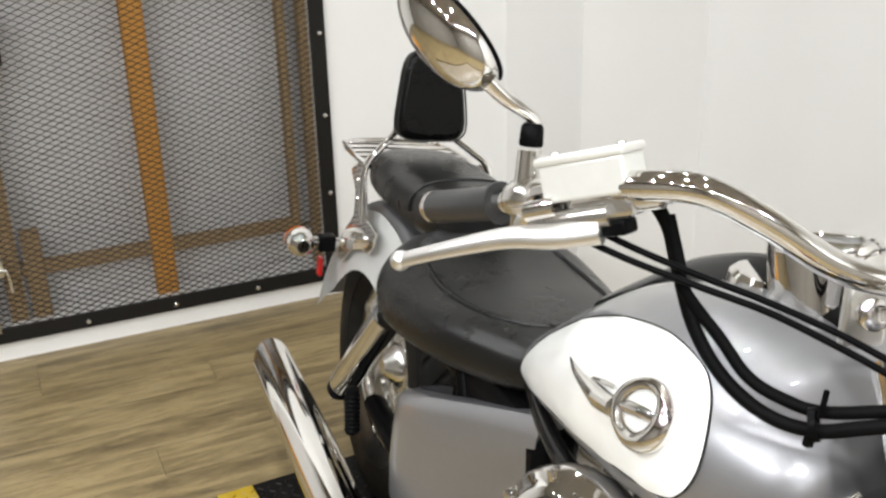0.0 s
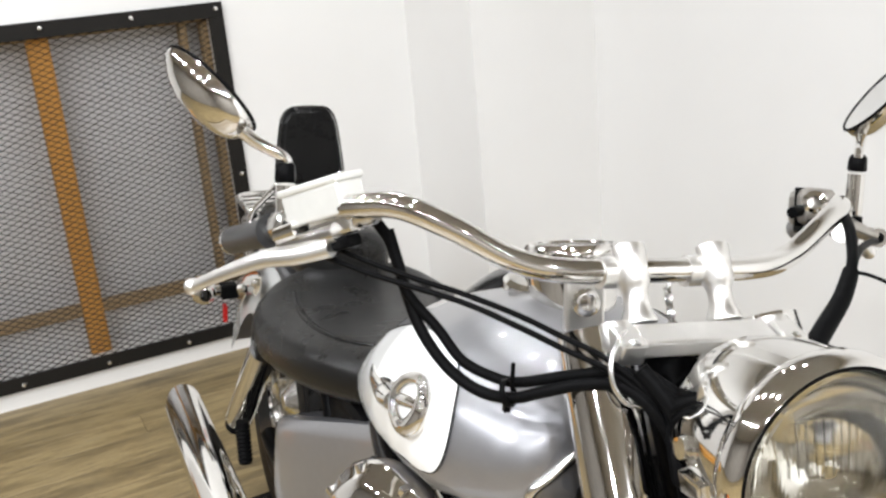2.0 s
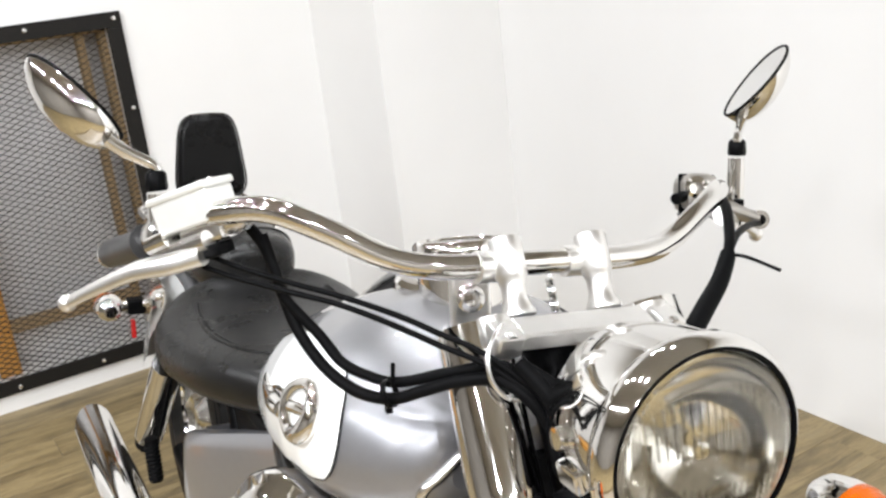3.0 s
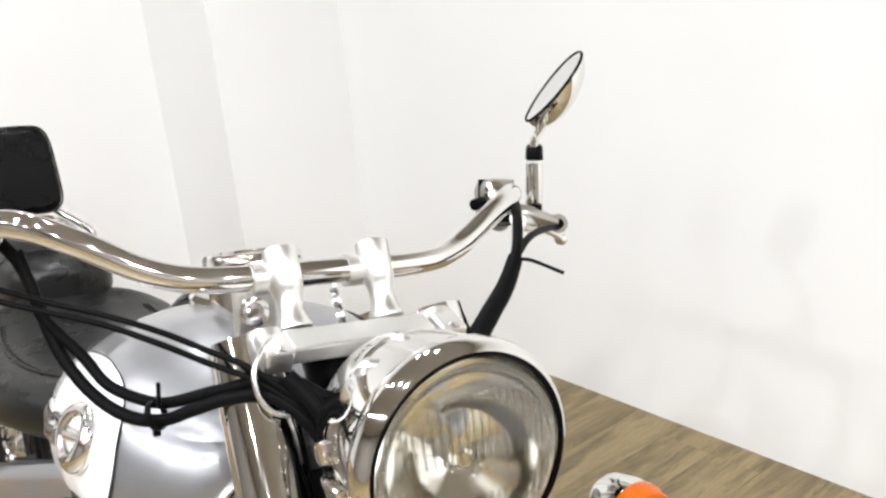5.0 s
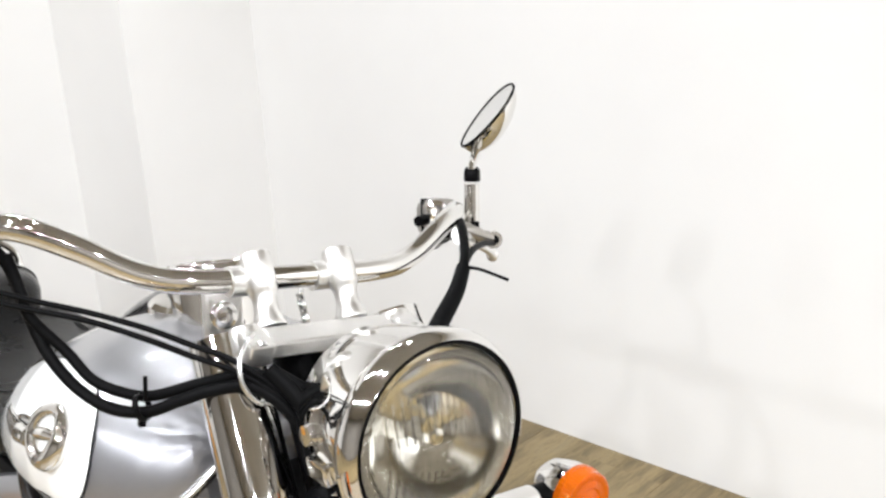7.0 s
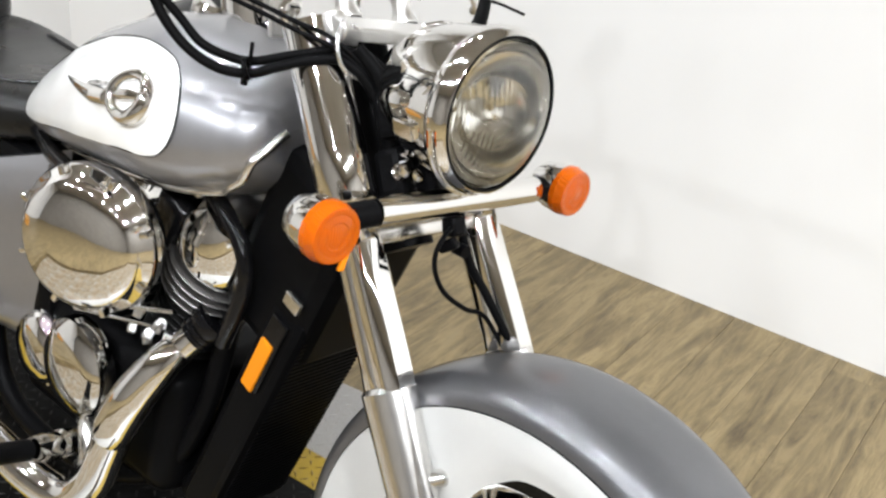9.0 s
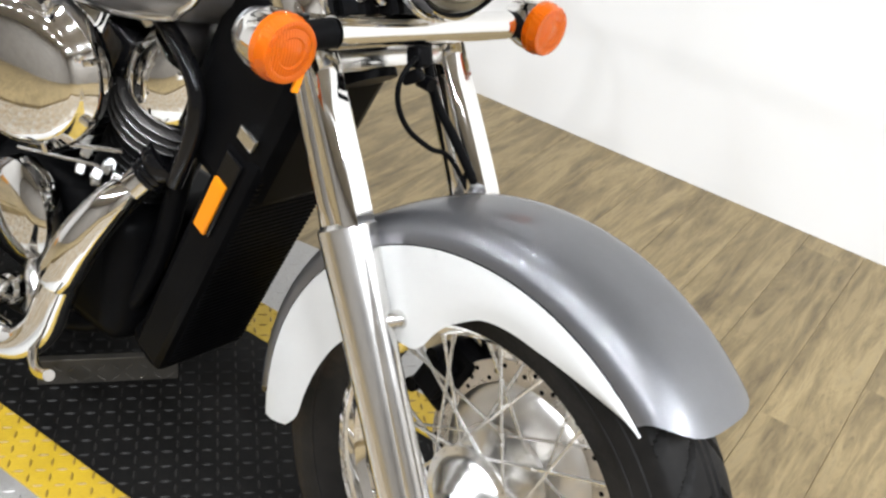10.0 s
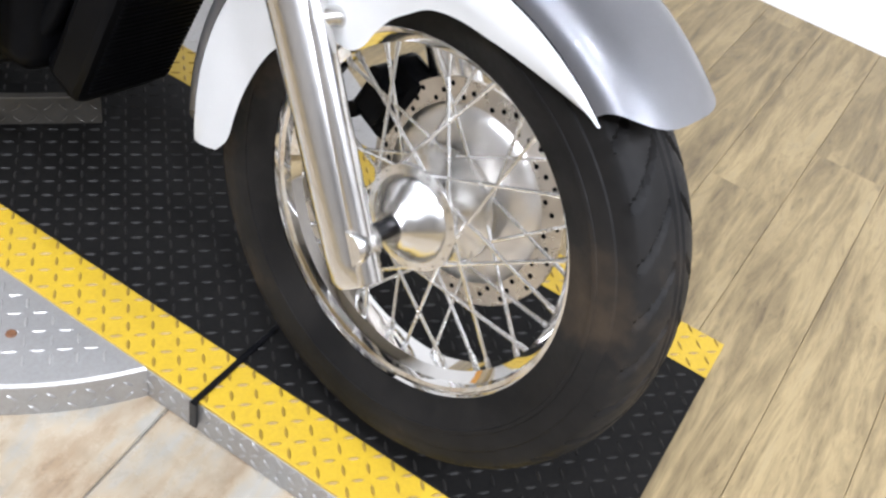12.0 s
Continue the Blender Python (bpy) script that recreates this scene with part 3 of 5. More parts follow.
    # crossed spokes on both flanges
    for k in range(36):
        out = k % 2
        sgn = -1 if (k // 2) % 2 else 1
        a0 = 2 * math.pi * k / 36
        side = -1 if out else 1
        p0 = M @ Vector((0.060 * math.cos(a0), 0.060 * math.sin(a0), side * 0.031))
        a1 = a0 + sgn * math.pi / 3
        p1 = M @ Vector(((rim_r - 0.032) * math.cos(a1), (rim_r - 0.032) * math.sin(a1), side * 0.008))
        bm = rod(B(), p0, p1, 0.0024, 8)
        rod(bm, p1 + (p0 - p1).normalized() * 0.014, p1, 0.0035, 8)
        mk("spoke", bm, STEEL)
    return M


def tyre_material():
    m, nt, b = nodes_of("tyre_rubber")
    v = coords(nt)
    n1, n2 = noise_tex(nt, v, 5, 6), noise_tex(nt, v, 140, 4)
    link(nt, ramp(nt, n1, [(0.38, (0.0065, 0.0063, 0.0062)), (0.54, (0.014, 0.0130, 0.012)), (0.70, (0.046, 0.034, 0.023))]), b.inputs["Base Color"])
    b.inputs["IOR"].default_value = 1.2
    link(nt, span(nt, n2, 0.42, 0.7), b.inputs["Roughness"])
    bump(nt, b, n2, 0.25, 0.001)
    return m


TYRE = tyre_material()

CX = -0.021
FM = wheel(CX, 0.0, 0.330, 0.327, 0.118, 0.2365, True)

# axle, brake disc and caliper
fpart("axle", rod(B(), (CX - 0.105, 0, 0.332), (CX + 0.11, 0, 0.332), 0.012, 16), GLOSSBLACK)
bm = lathe(B(), [(0.114, 0.0), (0.148, 0.0), (0.148, 0.005), (0.114, 0.005)], FM @ pose(0, 0, 0.066), 72, closed=True)
dsc = fpart("brake_disc", bm, DISC_STEEL, "drilled steel brake disc")
bm = B()
for k in range(54):
    a = 2 * math.pi * k / 54
    r = (0.124, 0.132, 0.140)[k % 3]
    lathe(bm, [(0, -0.0006), (0.0034, -0.0006), (0.0034, 0.0002), (0, 0.0002)], FM @ pose(r * math.cos(a), r * math.sin(a), 0.066), 10)
tagged(part("disc_perforation", bm, BLACK, dsc), kind="stuff")
fpart("disc_carrier", lathe(B(), [(0.03, 0.048), (0.06, 0.050), (0.098, 0.056), (0.114, 0.062), (0.118, 0.066), (0.03, 0.062)], FM, 48, closed=True), ALLOY, "pale alloy disc carrier")
bm = box(B(), 0.045, 0.058, 0.115, pose(CX + 0.082, 0.146, 0.383, 20), 0.012)
box(bm, 0.03, 0.046, 0.066, pose(CX + 0.055, 0.154, 0.385, 20), 0.008)
for z in (0.352, 0.416):
    rod(bm, (CX + 0.042, 0.172 - (z - 0.384) * 0.35, z), (CX + 0.10, 0.172 - (z - 0.384) * 0.35, z), 0.011, 14)
fpart("brake_caliper", bm, BLACK, "black brake caliper")

# fork: each leg has a slider, an upper cover and a fender boss
RAKE = 34.0
ra = math.radians(RAKE)


def fork_point(x, z, fwd=0.0):
    """A point of the fork's axis at height z, moved forwards by fwd."""
    return Vector((x, 0.220 + math.tan(ra) * (z - 0.615), z)) + Vector((0, -math.cos(ra), math.sin(ra))) * fwd


for side, x0, x1 in ((-1, CX - 0.117, -0.120), (1, CX + 0.122, 0.092)):
    lo, mid, hi = fork_point(x0, 0.278), fork_point(x0 * 0.6 + x1 * 0.4, 0.614), fork_point(x1, 1.000)
    L = (mid - lo).length
    bm = lathe(B(), [(0, -0.004), (0.021, -0.004), (0.026, 0.004), (0.028, 0.03), (0.030, 0.12), (0.032, L * 0.7), (0.0345, L * 0.9), (0.0355, L), (0.030, L + 0.006), (0, L + 0.006)], between(lo, mid), 36)
    sl = fpart("fork_slider", bm, SATIN, "polished alloy fork slider")
    # flat-faced front rib and axle lug
    bm = tube(B(), [lo + Vector((0, -0.020, 0.014)), lo.lerp(mid, 0.5) + Vector((0, -0.019, 0.013)), mid + Vector((0, -0.018, 0.012))], 0.016, 12)
    part("slider_rib", bm, SATIN, sl)
    bm = lathe(B(), [(0, -0.018), (0.020, -0.018), (0.023, -0.014), (0.023, 0.014), (0.020, 0.018), (0, 0.018)], pose(x0, 0.002, 0.325) @ AX, 28)
    part("axle_lug", bm, SATIN, sl)
    part("pinch_bolt", lathe(B(), [(0, 0.006), (0.007, 0.006), (0.008, 0), (0, 0)], pose(x0 - 0.004, -0.026, 0.296, 60, 0, 0), 12), STEEL, sl)
    L2, FWD = (hi - mid).length, Vector((0, -math.cos(ra), math.sin(ra)))
    bend = mid.lerp(hi, 0.50)
    L3 = (hi - bend).length
    bm = lathe(B(), [(0, 0.0), (0.034, 0.0), (0.0365, 0.004), (0.0370, L3 * 0.3), (0.0365, L3), (0, L3)], between(bend, hi), 40)
    lathe(bm, [(0, 0.0), (0.026, 0.0), (0.0275, 0.004), (0.0260, 0.03), (0.0255, L2 * 0.55), (0, L2 * 0.55)], between(mid - FWD * 0.006, bend - FWD * 0.006), 36)
    cv = fpart("fork_cover", bm, CHROME, "chrome upper fork cover")
    # a folded guard wraps the front of the tube
    rings = []
    for q, deep in ((0.0, 0.034), (0.02, 0.035), (0.25, 0.034), (0.5, 0.032), (0.8, 0.029), (1.0, 0.027)):
        c = mid.lerp(bend, q)
        rings.append([c + Vector((x, 0, 0)) + FWD * f for x, f in ((-0.0235, 0.004), (-0.0255, deep * 0.55), (-0.0235, deep * 0.72), (-0.013, deep), (0.013, deep), (0.0235, deep * 0.72), (0.0255, deep * 0.55), (0.0235, 0.004))])
    part("cover_guard", loft(B(), rings), CHROME, cv, "folded chrome guard")
    b0 = fork_point(x0, 0.520, 0.022)
    bm = tube(B(), [b0, b0 + Vector((-side * 0.020, -0.012, 0.006)), b0 + Vector((-side * 0.032, -0.014, 0.004))], [0.013, 0.011, 0.013], 12)
    part("fender_boss", bm, SATIN, sl)

# front fender: a silver crown over white side skirts
EDGE = [(-46, 0.352), (-37, 0.325), (-25, 0.297), (-13, 0.280), (-3, 0.273), (4, 0.265), (9, 0.252), (14, 0.240), (19, 0.224), (24, 0.207), (30, 0.202), (42, 0.225), (60, 0.238), (76, 0.244), (90, 0.252), (99, 0.262), (105, 0.292)]


def fender_edge(a):
    """Inner radius of the skirt's lower edge at the angle a back from the top."""
    for i in range(len(EDGE) - 1):
        if a <= EDGE[i + 1][0]:
            break
    (a0, r0), (a1, r1) = EDGE[i], EDGE[i + 1]
    am, rm = EDGE[max(i - 1, 0)]
    an, rn = EDGE[min(i + 2, len(EDGE) - 1)]
    d = a1 - a0
    m0, m1 = (r1 - rm) / (a1 - am) * d, (rn - r0) / (an - a0) * d
    t = min(1, max(0, (a - a0) / d))
    return (2 * t ** 3 - 3 * t * t + 1) * r0 + (t ** 3 - 2 * t * t + t) * m0 + (3 * t * t - 2 * t ** 3) * r1 + (t ** 3 - t * t) * m1


def fender_split(a):
    """Radius of the line where the white skirt meets the silver crown."""
    return 0.325


def fpoint(x, r, a):
    a = math.radians(a)
    return Vector((CX + x, r * math.sin(a), 0.335 + r * math.cos(a)))


def fender_mesh(angles, ring):
    bm = B()
    loft(bm, [ring(a) for a in angles], cap=False, closed=False)
    bmesh.ops.solidify(bm, geom=bm.faces[:], thickness=0.0022)
    return bm


HW = 0.088


def crown_ring(a):
    rs, top = fender_split(a), 0.366
    pull = 9 * min(1, max(0, (-27 - a) / 20)) - 8 * min(1, max(0, (a - 92) / 13))
    out = []
    for k in range(21):
        t = math.pi * k / 20
        c, s = math.cos(t), math.sin(t)
        out.append(fpoint(-HW * math.copysign(abs(c) ** 0.75, c), rs + (top - rs) * abs(s) ** 0.8, a + pull * abs(c) ** 3))
    return out


fa = [-42 + 145.5 * k / 48 for k in range(49)]
crown = fpart("front_fender", fender_mesh(fa, crown_ring), SILVER, "silver-grey front fender with white skirts")
for sd in (-1, 1):
    wa = [-37 + 140.3 * k / 92 for k in range(93)]

    def skirt_ring(a, sd=sd):
        r0, r1 = min(fender_edge(a), fender_split(a) - 0.001), fender_split(a)
        return [fpoint(sd * (HW + 0.0015 + 0.004 * math.sin(math.pi * k / 5)), r0 + (r1 - r0) * k / 5, a) for k in range(6)]
    part("white_skirt", fender_mesh(wa, skirt_ring), WHITE, crown, "white painted side panel")
    part("pinstripe", tube(B(), [fpoint(sd * (HW + 0.001), fender_split(a), a) for a in wa[::8]], 0.0009, 6), GLOSSBLACK, crown)

# headlight
HL = Vector((-0.015, 0.240, 0.955))
HM = pose(*HL, 90 - 2, 0, 0) @ Matrix.Scale(0.990, 4)           # local z looks ahead
prof = [(0, -0.165), (0.035, -0.172), (0.062, -0.155), (0.083, -0.120), (0.095, -0.075), (0.100, -0.035), (0.101, -0.022), (0.0985, -0.020), (0.097, -0.030), (0.09, -0.07), (0.06, -0.14), (0, -0.165)]
shell = fpart("headlight_shell", lathe(B(), prof, HM, 64), CHROME, "chrome headlight bucket")
part("trim_ring", lathe(B(), [(0.101, -0.026), (0.105, -0.018), (0.106, -0.006), (0.102, 0.004), (0.096, 0.008), (0.091, 0.004), (0.091, -0.01), (0.096, -0.024)], HM, 64, closed=True), CHROME, shell)
part("gasket", lathe(B(), [(0.0915, 0.003), (0.094, 0.0085), (0.097, 0.0085), (0.097, 0.0)], HM, 64, closed=True), BLACK, shell)
part("lens", lathe(B(), [(0.0905, 0.002), (0.088, 0.010), (0.07, 0.020), (0.045, 0.027), (0.02, 0.030), (0, 0.0305), (0, 0.0265), (0.02, 0.026), (0.045, 0.023), (0.07, 0.016), (0.0865, 0.006), (0.0885, 0.000)], HM, 56), GLASS, shell, "fluted glass headlight lens")
part("reflector", lathe(B(), [(0.088, -0.002), (0.080, -0.022), (0.062, -0.050), (0.035, -0.072), (0.015, -0.08), (0, -0.081)], HM, 56), REFLECTOR, shell, "bright reflector bowl")
part("bulb_cap", lathe(B(), [(0, -0.035), (0.007, -0.036), (0.009, -0.042), (0.009, -0.07), (0, -0.07)], HM, 24), CHROME, shell)
for k in range(-9, 10):
    x = k * 0.0072
    h = math.sqrt(max(0.001, 0.080 ** 2 - x * x))
    part("lens_flute", tube(B(), [HM @ Vector((x, q * h, 0.0255 - 3.2 * x * x - 3.0 * (q * h) ** 2)) for q in (-0.25, -0.5, -0.7, -0.84)], 0.0013, 6), GLASS, shell)
    part("lens_flute", tube(B(), [HM @ Vector((x, 0.15 * h, 0.0245 - 3.2 * x * x - 0.02 * (0.15 * h / 0.08) ** 2)), HM @ Vector((x, 0.45 * h, 0.022 - 3.2 * x * x - 0.004)), HM @ Vector((x, 0.80 * h, 0.0175 - 3.2 * x * x - 0.006))], 0.0011, 6), GLASS, shell)
for sx in (-1, 1):
    part("mount_bolt", lathe(B(), [(0, 0), (0.011, 0), (0.012, 0.003), (0.010, 0.009), (0, 0.010)], HM @ pose(sx * 0.094, 0.0, -0.075, 0, sx * 90, 0), 20), CHROME, shell)
    part("mount_block", box(B(), 0.014, 0.024, 0.034, HM @ pose(sx * 0.094, -0.030, -0.058, 0, 0, -sx * 16), 0.003), CHROME, shell)
fpart("visor_edge", tube(B(), [HM @ Vector((0.1065 * math.cos(math.radians(a)), -0.1065 * math.sin(math.radians(a)), -0.012)) for a in range(10, 171, 16)], 0.0025, 8), CHROME)

# indicators on their bar
bar_l, bar_r = Vector((0.156, 0.286, 0.825)), Vector((-0.162, 0.271, 0.832))
fpart("light_bar", rod(B(), bar_r, bar_l, 0.0185, 28), CHROME, "chrome indicator bar")
for sd, c in ((-1, Vector((-0.244, 0.252, 0.827))), (1, Vector((0.208, 0.262, 0.827)))):
    base = bar_r if sd < 0 else bar_l
    im = pose(*c, 90, 0, 0)
    cup = fpart("indicator_cup", lathe(B(), [(0, -0.058), (0.018, -0.056), (0.029, -0.044), (0.0345, -0.022), (0.0355, -0.006), (0.0335, -0.006), (0.028, -0.044), (0, -0.050)], im, 36), CHROME, "chrome indicator housing")
    part("amber_lens", lathe(B(), [(0.034, -0.008), (0.0362, -0.006), (0.0362, 0.002), (0.0345, 0.004), (0.0340, 0.013), (0.0325, 0.0155), (0.027, 0.0165), (0.025, 0.0155), (0.017, 0.0170), (0.015, 0.0160), (0.007, 0.0175), (0, 0.0178), (0, 0.013), (0.028, 0.012), (0.031, 0.004), (0.031, -0.006)], im, 40), AMBER, cup, "amber indicator lens")
    part("inner_reflector", lathe(B(), [(0.0305, 0.004), (0.026, -0.010), (0.016, -0.020), (0, -0.024)], im, 30), REFLECTOR, cup)
    part("bulb", lathe(B(), [(0, 0.006), (0.005, 0.004), (0.007, -0.002), (0.006, -0.022), (0, -0.023)], im, 16), CLEAR, cup)
    fpart("indicator_stalk", rod(B(), base, c + Vector((0, 0.024, -0.002)), 0.0165, 20), RUBBER)

# triple clamps and headstock
UPPER = pose(-0.063, -0.025, 0.070, 1.18, 2.56, 0.8) @ Matrix.Scale(0.9637, 4)
SET = UPPER
bm = box(B(), 0.164, 0.034, 0.020, pose(0.010, 0.493, 0.961, 0, 0, 0) @ pose(0, 0, 0, RAKE - 18), 0.003)
fpart("top_bridge", bm, RISER, "polished alloy top bridge")
for x in (-0.088, 0.110):
    bm = lathe(B(), [(0, -0.016), (0.017, -0.016), (0.018, -0.013), (0.018, 0.010), (0.016, 0.013), (0, 0.0135)], pose(x, 0.507, 0.962) @ pose(0, 0, 0, -RAKE), 32)
    box(bm, 0.030, 0.036, 0.026, pose(x, 0.487, 0.960) @ pose(0, 0, 0, RAKE - 18), 0.003)
    yk = fpart("bridge_clamp", bm, RISER, "alloy fork clamp with a recessed screw")
    part("screw", lathe(B(), [(0, 0.001), (0.008, 0.001), (0.0085, -0.006), (0, -0.006)], pose(x, 0.470, 0.962) @ pose(0, 0, 0, 108), 14), STEEL, yk)
SET = Matrix()
bm = box(B(), 0.200, 0.070, 0.026, pose(-0.020, 0.340, 0.768) @ pose(0, 0, 0, -RAKE + 10), 0.008)
fpart("lower_bridge", bm, SATIN, "cast alloy lower fork bridge")
fpart("headstock", rod(B(), fork_point(-0.02, 0.74) + Vector((0, 0.03, 0)), fork_point(-0.02, 0.98) + Vector((0, 0.03, 0)), 0.035, 24), BLACK)
for x, z in ((-0.058, 0.850), (-0.030, 0.846), (-0.085, 0.858)):
    fpart("bridge_bolt", lathe(B(), [(0, 0), (0.010, 0), (0.011, 0.004), (0.008, 0.006), (0.008, 0.014), (0, 0.016)], pose(x, 0.318, z, 60, -20, 0), 12), CHROME, "chrome bridge bolt")
fpart("return_spring", tube(B(), [Vector((-0.075 + 0.005 * math.cos(a), 0.322 + 0.005 * math.sin(a), 0.865 + 0.0016 * a)) for a in [0.7 * k for k in range(40)]], 0.0014, 6, straight=True), STEEL, "small steel spring")
for x, y, z, s in ((-0.045, 0.40, 0.90, 0.05), (0.03, 0.41, 0.88, 0.06), (0.0, 0.39, 0.83, 0.07), (-0.05, 0.38, 0.82, 0.04), (0.05, 0.40, 0.95, 0.045)):
    fpart("wiring_plug", box(B(), s, s, s * 1.6, pose(x - 0.02, y - 0.045, z + 0.03, -30, 10, 12), 0.01), BLACK)

# handlebar with risers
SET = UPPER
for x in (-0.048, 0.060):
    foot, top = Vector((x, 0.528, 0.966)), Vector((x, 0.566, 1.028))
    d = (top - foot).length
    bm = lathe(B(), [(0, 0), (0.0195, 0), (0.0195, 0.004), (0.0165, 0.010), (0.0135, d * 0.26), (0.0135, d * 0.46), (0.0160, d * 0.56), (0.0180, d * 0.60), (0.0180, d + 0.0105), (0.0168, d + 0.0130), (0, d + 0.0135)], between(foot, top), 32)
    rod(bm, (x - 0.004, 0.570, 1.010), (x - 0.033, 0.570, 1.010), 0.0175, 24)
    fpart("riser", bm, RISER, "polished alloy handlebar riser")
HB = [(-0.409, 0.952, 0.940), (-0.382, 0.848, 0.980), (-0.352, 0.735, 1.032), (-0.322, 0.668, 1.058), (-0.288, 0.632, 1.066), (-0.235, 0.606, 1.048), (-0.175, 0.585, 1.021), (-0.115, 0.572, 1.012), (0.0, 0.568, 1.012),
      (0.125, 0.572, 1.012), (0.185, 0.588, 1.021), (0.245, 0.612, 1.048), (0.296, 0.642, 1.066), (0.330, 0.682, 1.058), (0.372, 0.742, 1.034), (0.436, 0.838, 0.995), (0.494, 0.924, 0.962)]
fpart("handlebar", tube(B(), HB, 0.0138, 24, 8), CHROME, "chrome pullback handlebar")
for i0, i1 in ((0, 1), (16, 15)):
    a, b = Vector(HB[i0]), Vector(HB[i1])
    d = (b - a).normalized()
    L = 0.118
    bm = lathe(B(), [(0, 0.0), (0.0165, 0.0), (0.0185, 0.006), (0.0185, L), (0.0225, L + 0.002), (0.0225, L + 0.006), (0, L + 0.006)], between(a, a + d), 28)
    g = fpart("grip", bm, GRIP_RUBBER, "black rubber grip")
    part("bar_end", lathe(B(), [(0, -0.014), (0.015, -0.012), (0.0185, -0.006), (0.0185, 0.002), (0, 0.002)], between(a, a + d), 28), SATIN, g)


def lever(root, mid, ball, sd):
    bm = tube(B(), [root, Vector(root).lerp(Vector(mid), 0.5) + Vector((0, -0.006, 0)), mid, Vector(mid).lerp(Vector(ball), 0.6) + Vector((0, -0.004, 0.003)), ball], [0.014, 0.013, 0.0115, 0.0092, 0.0085], 14, flat=0.75)
    lv = fpart("hand_lever", bm, RISER, "bare alloy hand lever")
    part("ball_end", lathe(B(), [(0.011 * math.sin(math.pi * k / 10), -0.011 * math.cos(math.pi * k / 10)) for k in range(11)], Matrix.Translation(ball), 18), RISER, lv)


lever((-0.345, 0.690, 1.008), (-0.405, 0.760, 0.972), (-0.470, 0.868, 0.905), -1)
lever((0.352, 0.690, 1.020), (0.430, 0.745, 0.998), (0.525, 0.800, 0.958), 1)

# brake master cylinder
SET = Matrix()
along, across = Vector((0.522, -0.773, 0.361)).normalized(), Vector((0.829, 0.560, 0.0)).normalized()
rise = across.cross(along) * -1 if across.cross(along).z < 0 else across.cross(along)
MC = Matrix.Translation((-0.361, 0.646, 1.108)) @ Matrix((along, across, rise)).transposed().to_4x4()
mc = fpart("brake_reservoir", box(B(), 0.086, 0.040, 0.034, MC, 0.003, 3), CLOUDY, "silver brake fluid reservoir")
part("reservoir_lid", box(B(), 0.091, 0.045, 0.008, MC @ pose(0, 0, 0.0205), 0.0025), CLOUDY, mc)
for sx in (-1, 1):
    part("lid_screw", lathe(B(), [(0, 0.002), (0.004, 0.002), (0.0045, 0), (0, 0)], MC @ pose(sx * 0.034, 0, 0.0245), 12), STEEL, mc)
part("cylinder_body", box(B(), 0.062, 0.032, 0.022, MC @ pose(0.010, 0.002, -0.027), 0.005), SATIN, mc)
part("bar_clamp", box(B(), 0.030, 0.046, 0.038, MC @ pose(-0.034, 0.018, -0.022), 0.008), SATIN, mc)
part("pivot_body", rod(B(), MC @ Vector((0.020, -0.012, -0.034)), MC @ Vector((-0.060, -0.012, -0.036)), 0.011, 18), SATIN, mc)
part("piston_boot", rod(B(), MC @ Vector((-0.030, -0.018, -0.020)), MC @ Vector((-0.062, -0.018, -0.022)), 0.010, 16), CHROME, mc)
part("brake_switch", box(B(), 0.046, 0.024, 0.014, MC @ pose(0.010, -0.004, -0.046), 0.003), BLACK, mc)
part("hose_banjo", lathe(B(), [(0, -0.012), (0.012, -0.012), (0.012, 0.010), (0.008, 0.014), (0, 0.014)], MC @ pose(0.052, 0.002, -0.024, 0, 90, 0), 16), SATIN, mc)
part("banjo_bolt", lathe(B(), [(0, 0.010), (0.008, 0.010), (0.008, 0), (0, 0)], MC @ pose(0.062, 0.002, -0.024, 0, 90, 0), 6), STEEL, mc)
SET = UPPER
sw = fpart("throttle_housing", lathe(B(), [(0, 0), (0.018, 0), (0.020, 0.004), (0.020, 0.034), (0.017, 0.038), (0, 0.038)], between(Vector(HB[1]).lerp(Vector(HB[2]), 0.25), HB[2]), 24), SATIN, "alloy throttle housing")
# left switch and clutch perch
bm = box(B(), 0.050, 0.058, 0.052, pose(0.362, 0.760, 1.037, -18, 0, -15), 0.012)
sw2 = fpart("switch_housing", bm, CAST, "grey cast left switch housing")
part("housing_joint", box(B(), 0.054, 0.006, 0.055, pose(0.362, 0.757, 1.037, -18, 0, -15), 0.002), BLACK, sw2)
part("housing_base", box(B(), 0.040, 0.050, 0.014, pose(0.366, 0.752, 1.009, -18, 0, -15), 0.004), BLACK, sw2)
part("switch_ring", lathe(B(), [(0.009, -0.004), (0.015, -0.004), (0.016, 0.004), (0.009, 0.006)], between((0.345, 0.738, 1.050), (0.330, 0.722, 1.052)), 20, closed=True), CHROME, sw2)
part("switch_knob", rod(B(), (0.332, 0.748, 1.036), (0.312, 0.740, 1.034), 0.008, 12), BLACK, sw2)
part("horn_button", rod(B(), (0.338, 0.728, 1.022), (0.326, 0.718, 1.018), 0.007, 12), BLACK, sw2)
for k in range(3):
    part("housing_screw", lathe(B(), [(0, 0.003), (0.004, 0.003), (0.0045, 0), (0, 0)], pose(0.350 + 0.012 * k, 0.727, 1.030 + 0.008 * (k % 2), 80), 10), BLACK, sw2)
bm = tube(B(), [(0.365, 0.722, 1.024), (0.392, 0.712, 1.021), (0.415, 0.709, 1.014), (0.430, 0.706, 1.010)], [0.015, 0.013, 0.010, 0.011], 14)
perch = fpart("clutch_perch", bm, CAST, "cast clutch lever perch")
